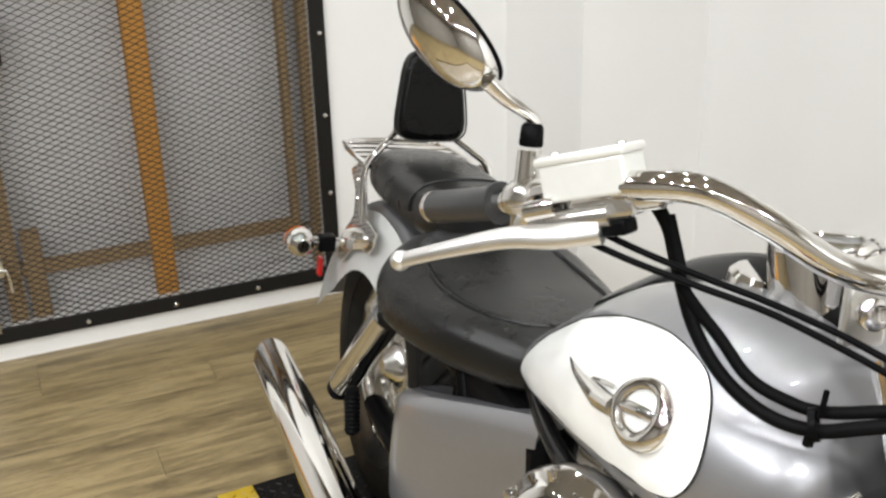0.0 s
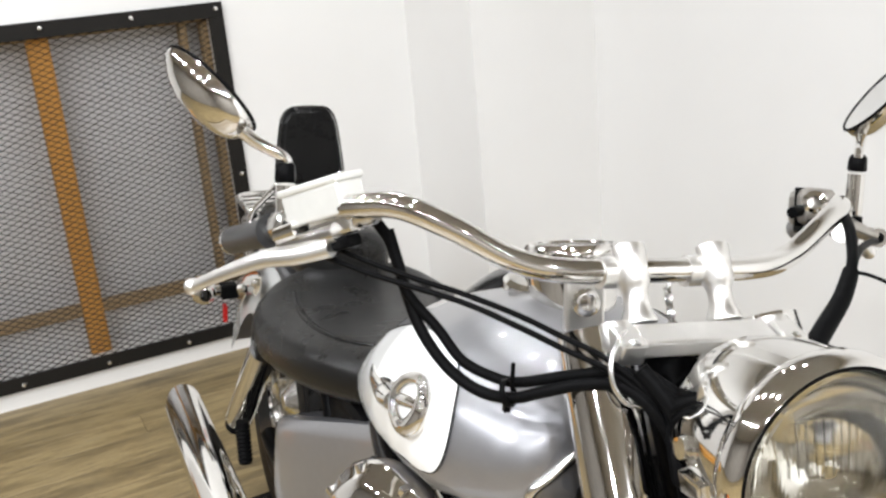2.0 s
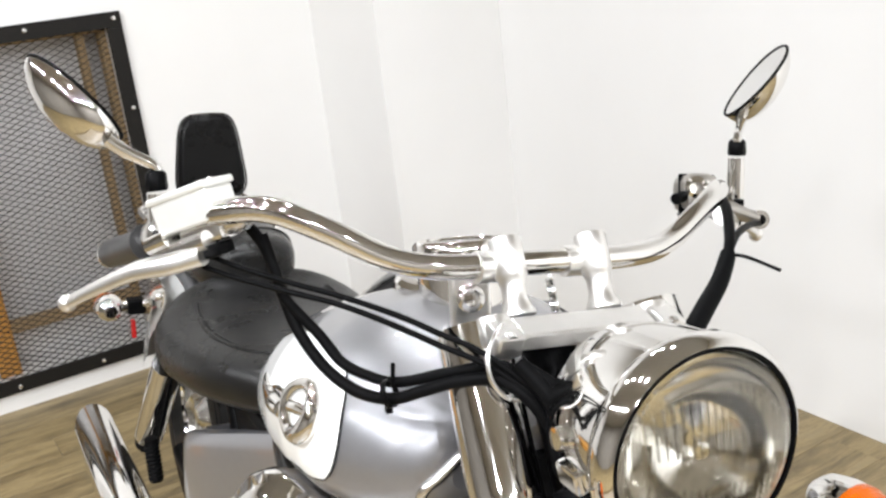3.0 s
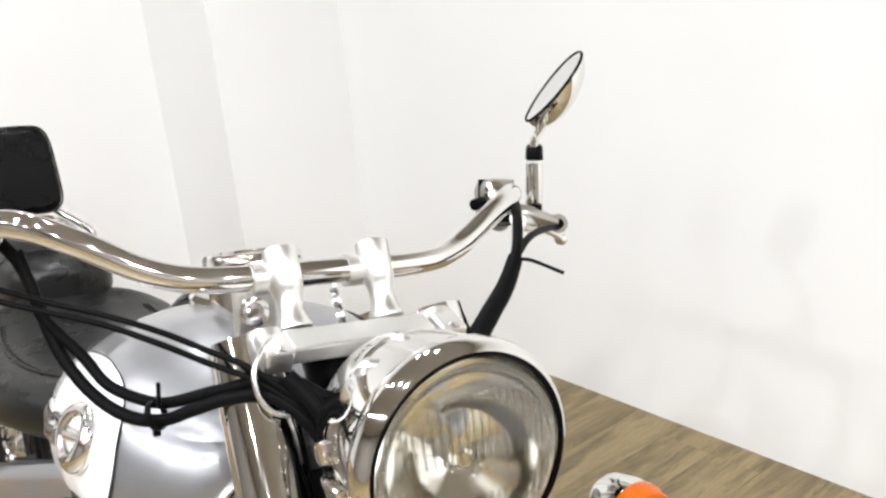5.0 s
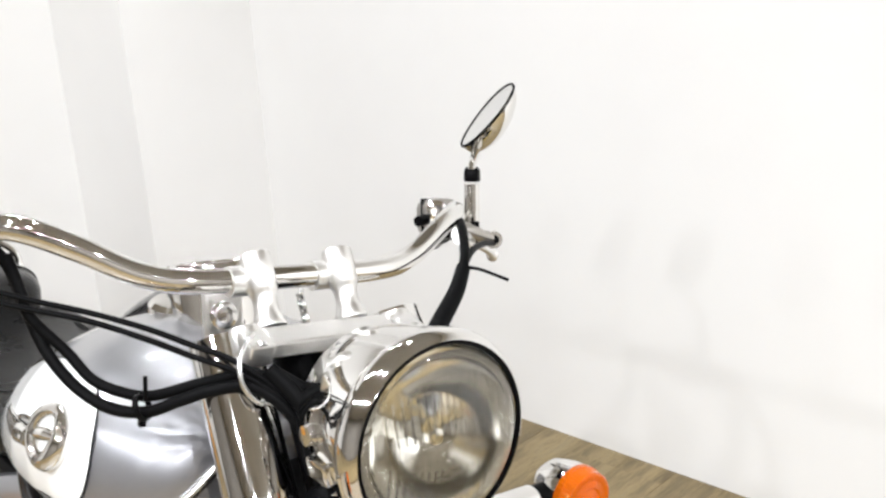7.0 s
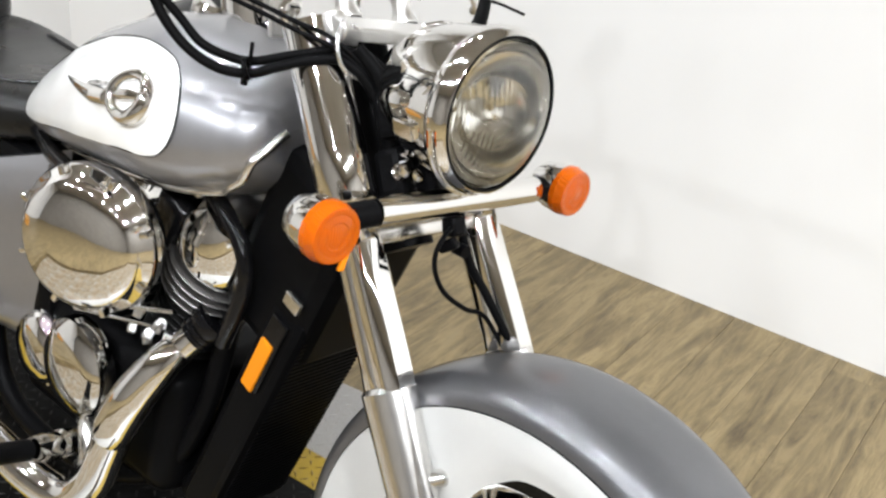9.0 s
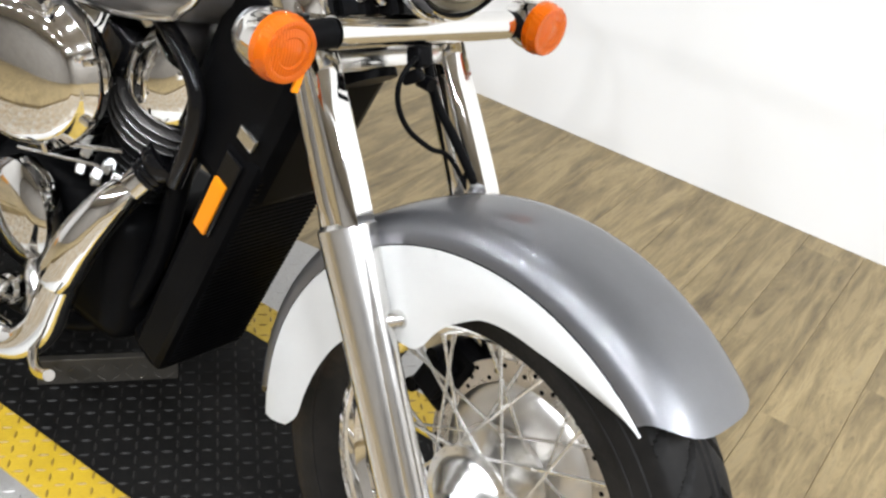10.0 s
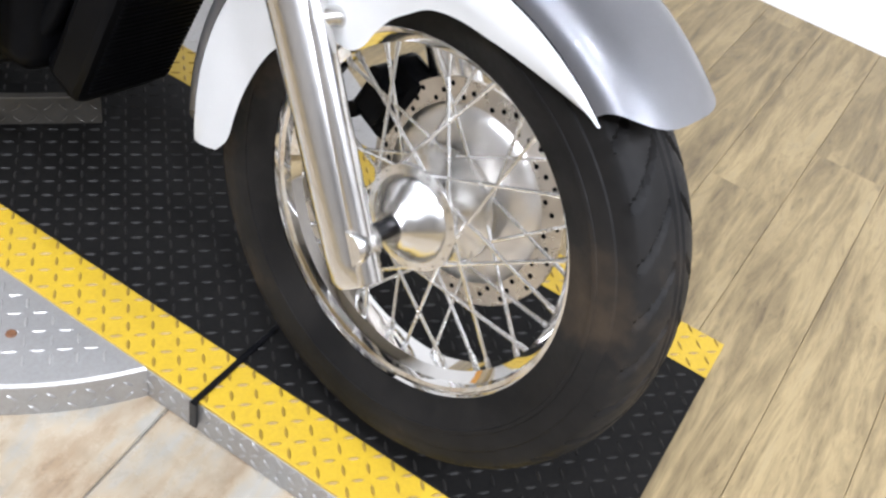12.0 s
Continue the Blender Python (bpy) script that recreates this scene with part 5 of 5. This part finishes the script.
for sd in (-1, 1):
    bpart("hoop_leg", tube(B(), [(sd * 0.058, 1.952, 0.905), (sd * 0.070, 1.938, 0.870), (sd * 0.112, 1.912, 0.838), (sd * 0.142, 1.892, 0.812), (sd * 0.152, 1.878, 0.76), (sd * 0.153, 1.862, 0.69)], 0.0075, 14), CHROME, "chrome backrest leg")
    bm = B()
    faces = [bm.faces.new([bm.verts.new((sd * x, y, z)) for y, z in STRUT]) for x in (0.1435, 0.1490)]
    for k in range(len(STRUT)):
        n = (k + 1) % len(STRUT)
        bm.faces.new((faces[0].verts[k], faces[0].verts[n], faces[1].verts[n], faces[1].verts[k]))
    bmesh.ops.recalc_face_normals(bm, faces=bm.faces[:])
    bmesh.ops.bevel(bm, geom=bm.edges[:], offset=0.0012, segments=1, affect="EDGES")
    plate = bpart("strut_plate", bm, CHROME, "broad flat chrome strut plate", smooth=False)
    for y, z, r in ((1.914, 0.772, 0.0055), (1.912, 0.730, 0.0055), (2.006, 0.597, 0.009), (1.838, 0.660, 0.009)):
        part("bolt", lathe(B(), [(0, 0.007), (r * 0.6, 0.0065), (r, 0.002), (r * 1.1, 0.0)], pose(sd * 0.149, y, z) @ pose(0, 0, 0, 0, sd * 90, 0), 14), SATIN, plate)
    bpart("rack_rail", tube(B(), [(sd * 0.125, 1.925, 0.800), (sd * 0.132, 2.01, 0.803), (sd * 0.115, 2.14, 0.805), (0.0, 2.17, 0.806)], 0.0065, 12), CHROME, "chrome luggage rack rail")
for k in range(5):
    y = 1.965 + 0.045 * k
    bpart("rack_slat", box(B(), 0.25, 0.018, 0.006, pose(0, y, 0.803), 0.002), CHROME)

# rear wheel and fender
RY, RZ = 1.83, 0.331
wheel(0.0, RY + 0.05, RZ, 0.328, 0.180, 0.205, False)
RHW, EHW = 0.110, 0.140              # half widths at the crown and at the skirt's lower edge


def rpoint(x, r, a):
    a = math.radians(a)
    return Vector((x, RY + r * math.sin(a), RZ + r * math.cos(a)))


def rear_split(a):
    return 0.380 + 0.110 * max(0, (a - 35) / 57) ** 2


def rear_crown(a):
    out = []
    for k in range(19):
        t = math.pi * k / 18
        c, s = math.cos(t), math.sin(t)
        out.append(rpoint(-RHW * math.copysign(abs(c) ** 0.75, c), rear_split(a) + 0.030 * abs(s) ** 0.8, a))
    return out


rfa = [-35 + 124 * k / 40 for k in range(41)]
rf = bpart("rear_fender", fender_mesh(rfa, rear_crown), SILVER, "silver-grey rear fender with white skirts")


def rear_edge(a):
    t = min(1, max(0, (a - 20) / 72))
    return 0.245 + 0.010 * t + 0.230 * t ** 4


for sd in (-1, 1):
    part("white_skirt", fender_mesh([-34 + 126 * k / 36 for k in range(37)], lambda a, sd=sd: [rpoint(sd * (RHW + 0.0015 + (EHW - RHW) * (1 - k / 4) ** 0.8 * min(1, (92 - a) / 40 + 0.1)), rear_edge(a) + (rear_split(a) - rear_edge(a)) * k / 4, a) for k in range(5)]), WHITE, rf, "white painted fender skirt")
bm = box(B(), 0.085, 0.05, 0.05, pose(0, 2.165, 0.612, -38), 0.014)
bpart("tail_lamp", bm, RED, "red tail lamp")
for sd in (-1, 1):
    c = Vector((sd * 0.218, 2.145, 0.556))
    im = pose(*c, -90, 0, 0)
    cup = bpart("rear_indicator", lathe(B(), [(0, -0.050), (0.016, -0.049), (0.028, -0.036), (0.034, -0.014), (0.035, 0.0), (0, 0.0)], im, 32), CHROME, "chrome rear indicator")
    part("amber_lens", lathe(B(), [(0.034, 0.0), (0.034, 0.012), (0.028, 0.018), (0, 0.020)], im, 32), AMBER, cup)
    bpart("indicator_stalk", rod(B(), (sd * 0.12, 2.14, 0.550), c, 0.013, 16), CHROME)
    bpart("stalk_block", box(B(), 0.045, 0.04, 0.04, pose(sd * 0.150, 2.145, 0.550), 0.006), BLACK)
    bpart("red_reflector", box(B(), 0.012, 0.025, 0.05, pose(sd * 0.156, 2.165, 0.482), 0.004), RED, "red side reflector")

# shocks, swingarm, frame
for sd in (-1, 1):
    lo, hi = Vector((sd * 0.216, 1.74, 0.350)), Vector((sd * 0.203, 1.50, 0.625))
    d = (hi - lo).normalized()
    sh = bpart("shock_absorber", rod(B(), lo + d * 0.05, hi, 0.031, 28), CHROME, "shock absorber with a chrome shroud")
    coil = []
    up, s1 = d, d.orthogonal().normalized()
    s2 = up.cross(s1)
    for k in range(100):
        t = k / 99
        a = 2 * math.pi * 4 * t
        coil.append(lo + d * (0.01 + 0.05 * t) + (s1 * math.cos(a) + s2 * math.sin(a)) * 0.023)
    part("coil_spring", tube(B(), coil, 0.0045, 8, straight=True), BLACK, sh)
    part("damper_rod", rod(B(), lo, lo + d * 0.17, 0.014, 16), BLACK, sh)
    part("end_eye", lathe(B(), [(0, -0.014), (0.016, -0.014), (0.016, 0.014), (0, 0.014)], Matrix.Translation(lo) @ AX, 18), CHROME, sh)
    bpart("swingarm", tube(B(), [(sd * 0.13, 1.15, 0.33), (sd * 0.145, 1.40, 0.32), (sd * 0.14, 1.70, 0.33)], 0.024, 16, flat=1.3), BLACK)
    bpart("frame_tube", tube(B(), [(sd * 0.05, 0.60, 0.66), (sd * 0.06, 0.645, 0.33), (sd * 0.09, 0.74, 0.17), (sd * 0.13, 0.95, 0.12), (sd * 0.13, 1.15, 0.16), (sd * 0.13, 1.22, 0.38), (sd * 0.12, 1.35, 0.62), (sd * 0.12, 1.62, 0.69)], 0.018, 14), BLACK, "gloss black frame tube")
bm = box(B(), 0.172, 0.185, 0.30, pose(0, 0.488, 0.668, 20), 0.03)
bpart("neck_cover", bm, BLACK, "gloss black steering neck cover")

# radiator with its shroud and the amber reflector
RM = pose(0, 0.540, 0.385, 20)
rad = bpart("radiator", box(B(), 0.176, 0.075, 0.46, RM, 0.014), BLACK, "black radiator shroud")
bm = B()
for k in range(44):
    box(bm, 0.15, 0.004, 0.0035, RM @ pose(0, -0.0385, -0.20 + 0.0093 * k))
tagged(part("radiator_core", bm, BLACK, rad, smooth=False), kind="stuff")
part("radiator_tank", box(B(), 0.17, 0.09, 0.06, RM @ pose(0, 0.01, -0.215), 0.025), BLACK, rad)
part("reflector_base", box(B(), 0.008, 0.036, 0.14, RM @ pose(-0.090, 0.002, 0.145), 0.003), GLOSSBLACK, rad)
part("side_reflector", box(B(), 0.010, 0.026, 0.096, RM @ pose(-0.093, 0.004, 0.122), 0.003), AMBER_REFLECT, rad, "amber side reflector")
part("reflector_tab", box(B(), 0.010, 0.034, 0.022, RM @ pose(-0.093, -0.004, 0.256), 0.003), SATIN, rad)

# engine: two finned cylinders, covers and crankcase
def cylinder(base, top, nm):
    base, top = Vector(base), Vector(top)
    M = between(base, top)
    L = (top - base).length
    cy = bpart(nm, lathe(B(), [(0, 0), (0.066, 0), (0.066, L * 0.72), (0, L * 0.72)], M, 28), BLACK, "black finned cylinder")
    for k in range(14):
        z = L * (0.06 + 0.047 * k)
        r = 0.088 if k > 9 else 0.074      # the head's fins stand out past the barrel's
        bm = lathe(B(), [(0.05, z), (r, z), (r + 0.0025, z + 0.0016), (r, z + 0.0032), (0.05, z + 0.0032)], M, 40, closed=True)
        part("cooling_fin", bm, FIN if k > 9 else BARREL_FIN, cy)
    hd = part("cylinder_head", lathe(B(), [(0, L * 0.71), (0.082, L * 0.71), (0.086, L * 0.74), (0.083, L * 0.86), (0.066, L * 0.96), (0.03, L), (0, L)], M, 32), CHROME, cy, "chrome cylinder head cover")
    for k in range(4):
        a = math.pi / 4 + k * math.pi / 2
        part("head_bolt", lathe(B(), [(0, 0.012), (0.007, 0.012), (0.008, 0), (0, 0)], M @ pose(0.064 * math.cos(a), 0.064 * math.sin(a), L * 0.92), 8), CHROME, hd)


BARREL_FIN = plain("black_barrel_fin", (0.012, 0.012, 0.012), 0.35, 0.5, 0.2, 60)
FIN = plain("machined_fin", (0.13, 0.125, 0.12), 0.3, 0.8, 0.1, 60)
cylinder((-0.005, 0.790, 0.370), (-0.045, 0.610, 0.700), "front_cylinder")
cylinder((0.0, 0.890, 0.352), (0.0, 1.050, 0.632), "rear_cylinder")
case = bpart("crankcase", box(B(), 0.26, 0.46, 0.24, pose(0.015, 0.895, 0.277), 0.04, 3), BLACK, "black engine crankcase")
for y, z, r, o in ((0.885, 0.323, 0.088, 0.180), (1.03, 0.288, 0.070, 0.160)):
    part("engine_cover", lathe(B(), [(0, 0.0), (r, 0.0), (r * 1.02, -0.01), (r * 0.97, -0.028), (r * 0.8, -0.040), (r * 0.45, -0.046), (0, -0.047)], pose(-o + 0.055, y, z) @ AX, 44), CHROME, case, "polished engine side cover")
    for k in range(7):
        a = 2 * math.pi * k / 7
        part("cover_bolt", lathe(B(), [(0, -0.008), (0.007, -0.008), (0.008, 0), (0, 0)], pose(-o + 0.040, y + r * 0.96 * math.sin(a), z + r * 0.96 * math.cos(a)) @ AX, 10), STEEL, case)
AM = pose(-0.195, 0.775, 0.612, 0, 0, 22) @ pose(0, 0, 0, 0, -90, 0)
air = bpart("air_cleaner", lathe(B(), [(0, -0.03), (0.092, -0.03), (0.108, -0.02), (0.116, 0.0), (0.117, 0.014), (0.113, 0.022), (0.106, 0.026), (0.100, 0.040), (0.088, 0.050), (0.060, 0.058), (0.03, 0.061), (0, 0.062)], AM, 64), CHROME, "round chrome air cleaner cover")
for k in range(8):
    a = 2 * math.pi * (k + 0.5) / 8
    part("cover_notch", box(B(), 0.018, 0.010, 0.020, AM @ pose(0.108 * math.cos(a), 0.108 * math.sin(a), 0.024, 0, 0, math.degrees(a)), 0.003), CHROME, air)
MOVE = Vector((0.03, 0.01, 0.022))
for p0, p1, r in (((-0.12, 0.70, 0.47), (-0.16, 0.82, 0.44), 0.004), ((-0.13, 0.74, 0.43), (-0.17, 0.90, 0.40), 0.003), ((-0.10, 0.60, 0.58), (-0.115, 0.66, 0.55), 0.005)):
    bpart("small_pipe", rod(B(), Vector(p0) + MOVE, Vector(p1) + MOVE, r, 10), STEEL)
for sd in (-1, 1):
    bpart("frame_brace", tube(B(), [(sd * 0.080, 0.700, 0.728), (sd * 0.100, 0.610, 0.706), (sd * 0.104, 0.555, 0.668), (sd * 0.104, 0.540, 0.625), (sd * 0.102, 0.552, 0.565), (sd * 0.095, 0.580, 0.500)], 0.013, 14), GLOSSBLACK, "gloss black frame brace")
    bpart("head_shroud", box(B(), 0.05, 0.075, 0.10, pose(sd * 0.085, 0.735, 0.640, 25, 0, 0), 0.016, 3), GLOSSBLACK, "gloss black head shroud")
bpart("spark_lead", tube(B(), [(-0.055, 0.585, 0.622), (-0.095, 0.61, 0.607), (-0.100, 0.67, 0.587), (-0.07, 0.73, 0.582)], 0.004, 10), RUBBER)
bm = B()
rnd = random.Random(7)
for k in range(14):
    box(bm, 0.016, 0.016, 0.02, pose(-0.09 - 0.03 * rnd.random(), 0.67 + 0.2 * rnd.random(), 0.38 + 0.10 * rnd.random(), 40 * rnd.random(), 40 * rnd.random(), 60), 0.003)
tagged(bpart("carburettor_fitting", bm, STEEL, "small steel fittings beside the carburettors"), kind="stuff")

# exhaust
EXH = [(-0.076, 0.632, 0.505), (-0.105, 0.664, 0.453), (-0.130, 0.677, 0.421), (-0.153, 0.699, 0.366), (-0.166, 0.722, 0.304), (-0.174, 0.737, 0.244), (-0.182, 0.757, 0.178), (-0.196, 0.801, 0.132), (-0.212, 0.870, 0.125), (-0.232, 1.00, 0.150), (-0.255, 1.20, 0.185), (-0.268, 1.36, 0.215)]
header = bpart("exhaust_header", tube(B(), EXH, [0.022, 0.026, 0.029] + [0.031] * 8 + [0.034], 24), CHROME, "chrome exhaust header pipe")
shield = [Vector(p) + Vector((-0.006, -0.003, 0.003)) for p in EXH[1:5]]
part("heat_shield", tube(B(), shield + [shield[-1].lerp(Vector(EXH[5]), 0.4), shield[-1].lerp(Vector(EXH[5]), 0.55)], [0.024, 0.031, 0.035, 0.036, 0.031, 0.012], 24), CHROME, header, "chrome heat shield over the pipe")
for k in (0.15, 0.30, 0.45):
    part("clamp_ring", lathe(B(), [(0.022, -0.004), (0.031, -0.004), (0.032, 0), (0.031, 0.004), (0.022, 0.004)], between(Vector(EXH[0]).lerp(Vector(EXH[1]), k), EXH[1]), 24, closed=True), GLOSSBLACK, header)
bpart("exhaust_flange", lathe(B(), [(0, -0.01), (0.036, -0.01), (0.038, 0), (0.034, 0.010), (0, 0.010)], between(EXH[0], EXH[1]), 24), GLOSSBLACK, "dark exhaust flange")
M0, M1 = Vector((-0.268, 1.36, 0.215)), Vector((-0.282, 2.062, 0.262))
L = (M1 - M0).length
mf = lathe(B(), [(0.034, -0.01), (0.040, 0.02), (0.050, 0.10), (0.052, 0.30), (0.052, L * 0.8), (0.049, L), (0.045, L), (0.0475, L * 0.8), (0.040, 0.3)], between(M0, M1), 48)
for v in mf.verts:
    q = between(M0, M1).inverted() @ v.co
    if q.z > L * 0.9:
        v.co += (M1 - M0).normalized() * (0.050 * (v.co.z - M1.z) / 0.045)
muf = bpart("muffler", mf, CHROME, "chrome slash-cut muffler")
part("tail_sleeve", lathe(B(), [(0, 0), (0.040, 0), (0.040, 0.002), (0, 0.002)], between(M0 + (M1 - M0) * 0.85, M1), 32), BLACK, muf)

# side covers: bowed panels whose rear edge rolls in
def side_cover(sd):
    line = [(0.125, 1.470), (0.160, 1.468), (0.186, 1.455), (0.200, 1.425), (0.203, 1.385), (0.195, 1.330), (0.178, 1.265), (0.158, 1.195), (0.140, 1.12), (0.126, 1.04)]
    pts = curve_points([(x, y, 0) for x, y in line], 4)
    rings = []
    for v, inset in ((0.0, 0.02), (0.05, 0.006), (0.12, 0.0), (0.4, -0.004), (0.7, -0.003), (0.90, 0.0), (0.96, 0.005), (0.99, 0.012), (1.0, 0.024)):
        ring = []
        for p in pts:
            top = 0.512 + (1.42 - p.y) * 0.37
            ring.append(Vector((sd * (p.x - inset), p.y - inset * 0.4 * (p.y > 1.44), 0.27 + (top - 0.27) * v)))
        for p in reversed(pts):
            top = 0.512 + (1.42 - p.y) * 0.37
            ring.append(Vector((sd * (p.x - 0.045), min(p.y, 1.45), 0.27 + (top - 0.27) * v)))
        rings.append(ring)
    return loft(B(), rings)


for sd in (-1, 1):
    bpart("side_cover", side_cover(sd), SILVER, "silver-grey side cover")

# pegs, pedal and side stand
bm = B()
lathe(bm, [(0, 0), (0.014, 0), (0.015, 0.004)] + [p for k in range(9) for p in ((0.0165, 0.008 + 0.0095 * k), (0.0135, 0.0125 + 0.0095 * k))] + [(0.014, 0.098), (0, 0.1)], pose(-0.226, 1.590, 0.335, 0, -4, 0), 20)
bpart("passenger_peg", bm, RUBBER, "ribbed rubber passenger peg, folded up")
for sd in (-1, 1):
    pg = bpart("foot_peg", rod(B(), (sd * 0.250, 0.842, 0.218), (sd * 0.335, 0.822, 0.250), 0.018, 18), RUBBER, "black rubber foot peg")
    part("peg_mount", lathe(B(), [(0, 0), (0.024, 0), (0.026, 0.01), (0.026, 0.03), (0.021, 0.036), (0.024, 0.044), (0.024, 0.075), (0.020, 0.092), (0, 0.092)], between((sd * 0.155, 0.862, 0.188), (sd * 0.250, 0.842, 0.218)), 24), CHROME, pg)
    part("peg_bracket", tube(B(), [(sd * 0.11, 0.90, 0.21), (sd * 0.15, 0.83, 0.235), (sd * 0.165, 0.80, 0.20), (sd * 0.16, 0.83, 0.165)], [0.016, 0.018, 0.016, 0.012], 14), SATIN, pg)
bpart("brake_pedal", tube(B(), [(-0.16, 0.81, 0.16), (-0.22, 0.71, 0.15), (-0.245, 0.63, 0.19)], 0.009, 12), CHROME)
bpart("side_stand", tube(B(), [(0.16, 0.86, 0.15), (0.21, 0.91, 0.09), (0.245, 0.96, 0.044)], 0.013, 14), BLACK, "black side stand")

for k, (lx, ly, watts) in enumerate(LAMPS):
    if k == 0:
        lamp_thing.matrix_world = ROOM @ pose(lx, ly, CEIL - 0.05)
    else:
        copy_thing(lamp_thing, ROOM @ pose(lx, ly, CEIL - 0.05))

# ---- floor planks and stand tiles ----
rnd = random.Random(11)
PW, PL = 0.148, 1.21
plank_meshes = {}


def plank_mesh(l):
    key = round(l, 2)
    if key not in plank_meshes:
        bm = box(B(), key - 0.001, PW - 0.0008, 0.008, None, 0.0006, 1)
        me = bpy.data.meshes.new("plank")
        bm.to_mesh(me)
        bm.free()
        me.materials.append(WOOD)
        plank_meshes[key] = me
    return plank_meshes[key]


y = YF + 0.02
row = 0
while y < WB + 0.9:
    x = XL - rnd.choice((0.0, 0.24, 0.48, 0.72, 0.96))
    top_x = WR if y < WC else XR
    if y > WB:
        top_x = -0.78
    pit_row = PY0 - 0.10 < y < PY1 - 0.05
    while x < top_x:
        x1, x0 = min(x + PL, top_x), max(x, XL)
        for a, b in ((x0, min(x1, PX0)), (max(x0, PX1), x1)) if pit_row else ((x0, x1),):
            if b - a > 0.05:
                ob = new("plank", plank_mesh(b - a))
                ob.parent = floor
                ob.location = ((a + b) / 2, y + PW / 2, FLOOR - 0.004)
        x += PL
    y += PW
tile_mesh = None
for i in range(7):
    for j in range(11):
        if tile_mesh is None:
            bm = box(B(), 0.292, 0.292, 0.010, None, 0.002, 1)
            tile_mesh = bpy.data.meshes.new("tile")
            bm.to_mesh(tile_mesh)
            bm.free()
            tile_mesh.materials.append(TILE)
        ob = new("tile", tile_mesh)
        ob.parent = stand
        ob.location = (-1.70 + 0.295 * i, -1.088 + 0.295 * j, PIT - 0.005)
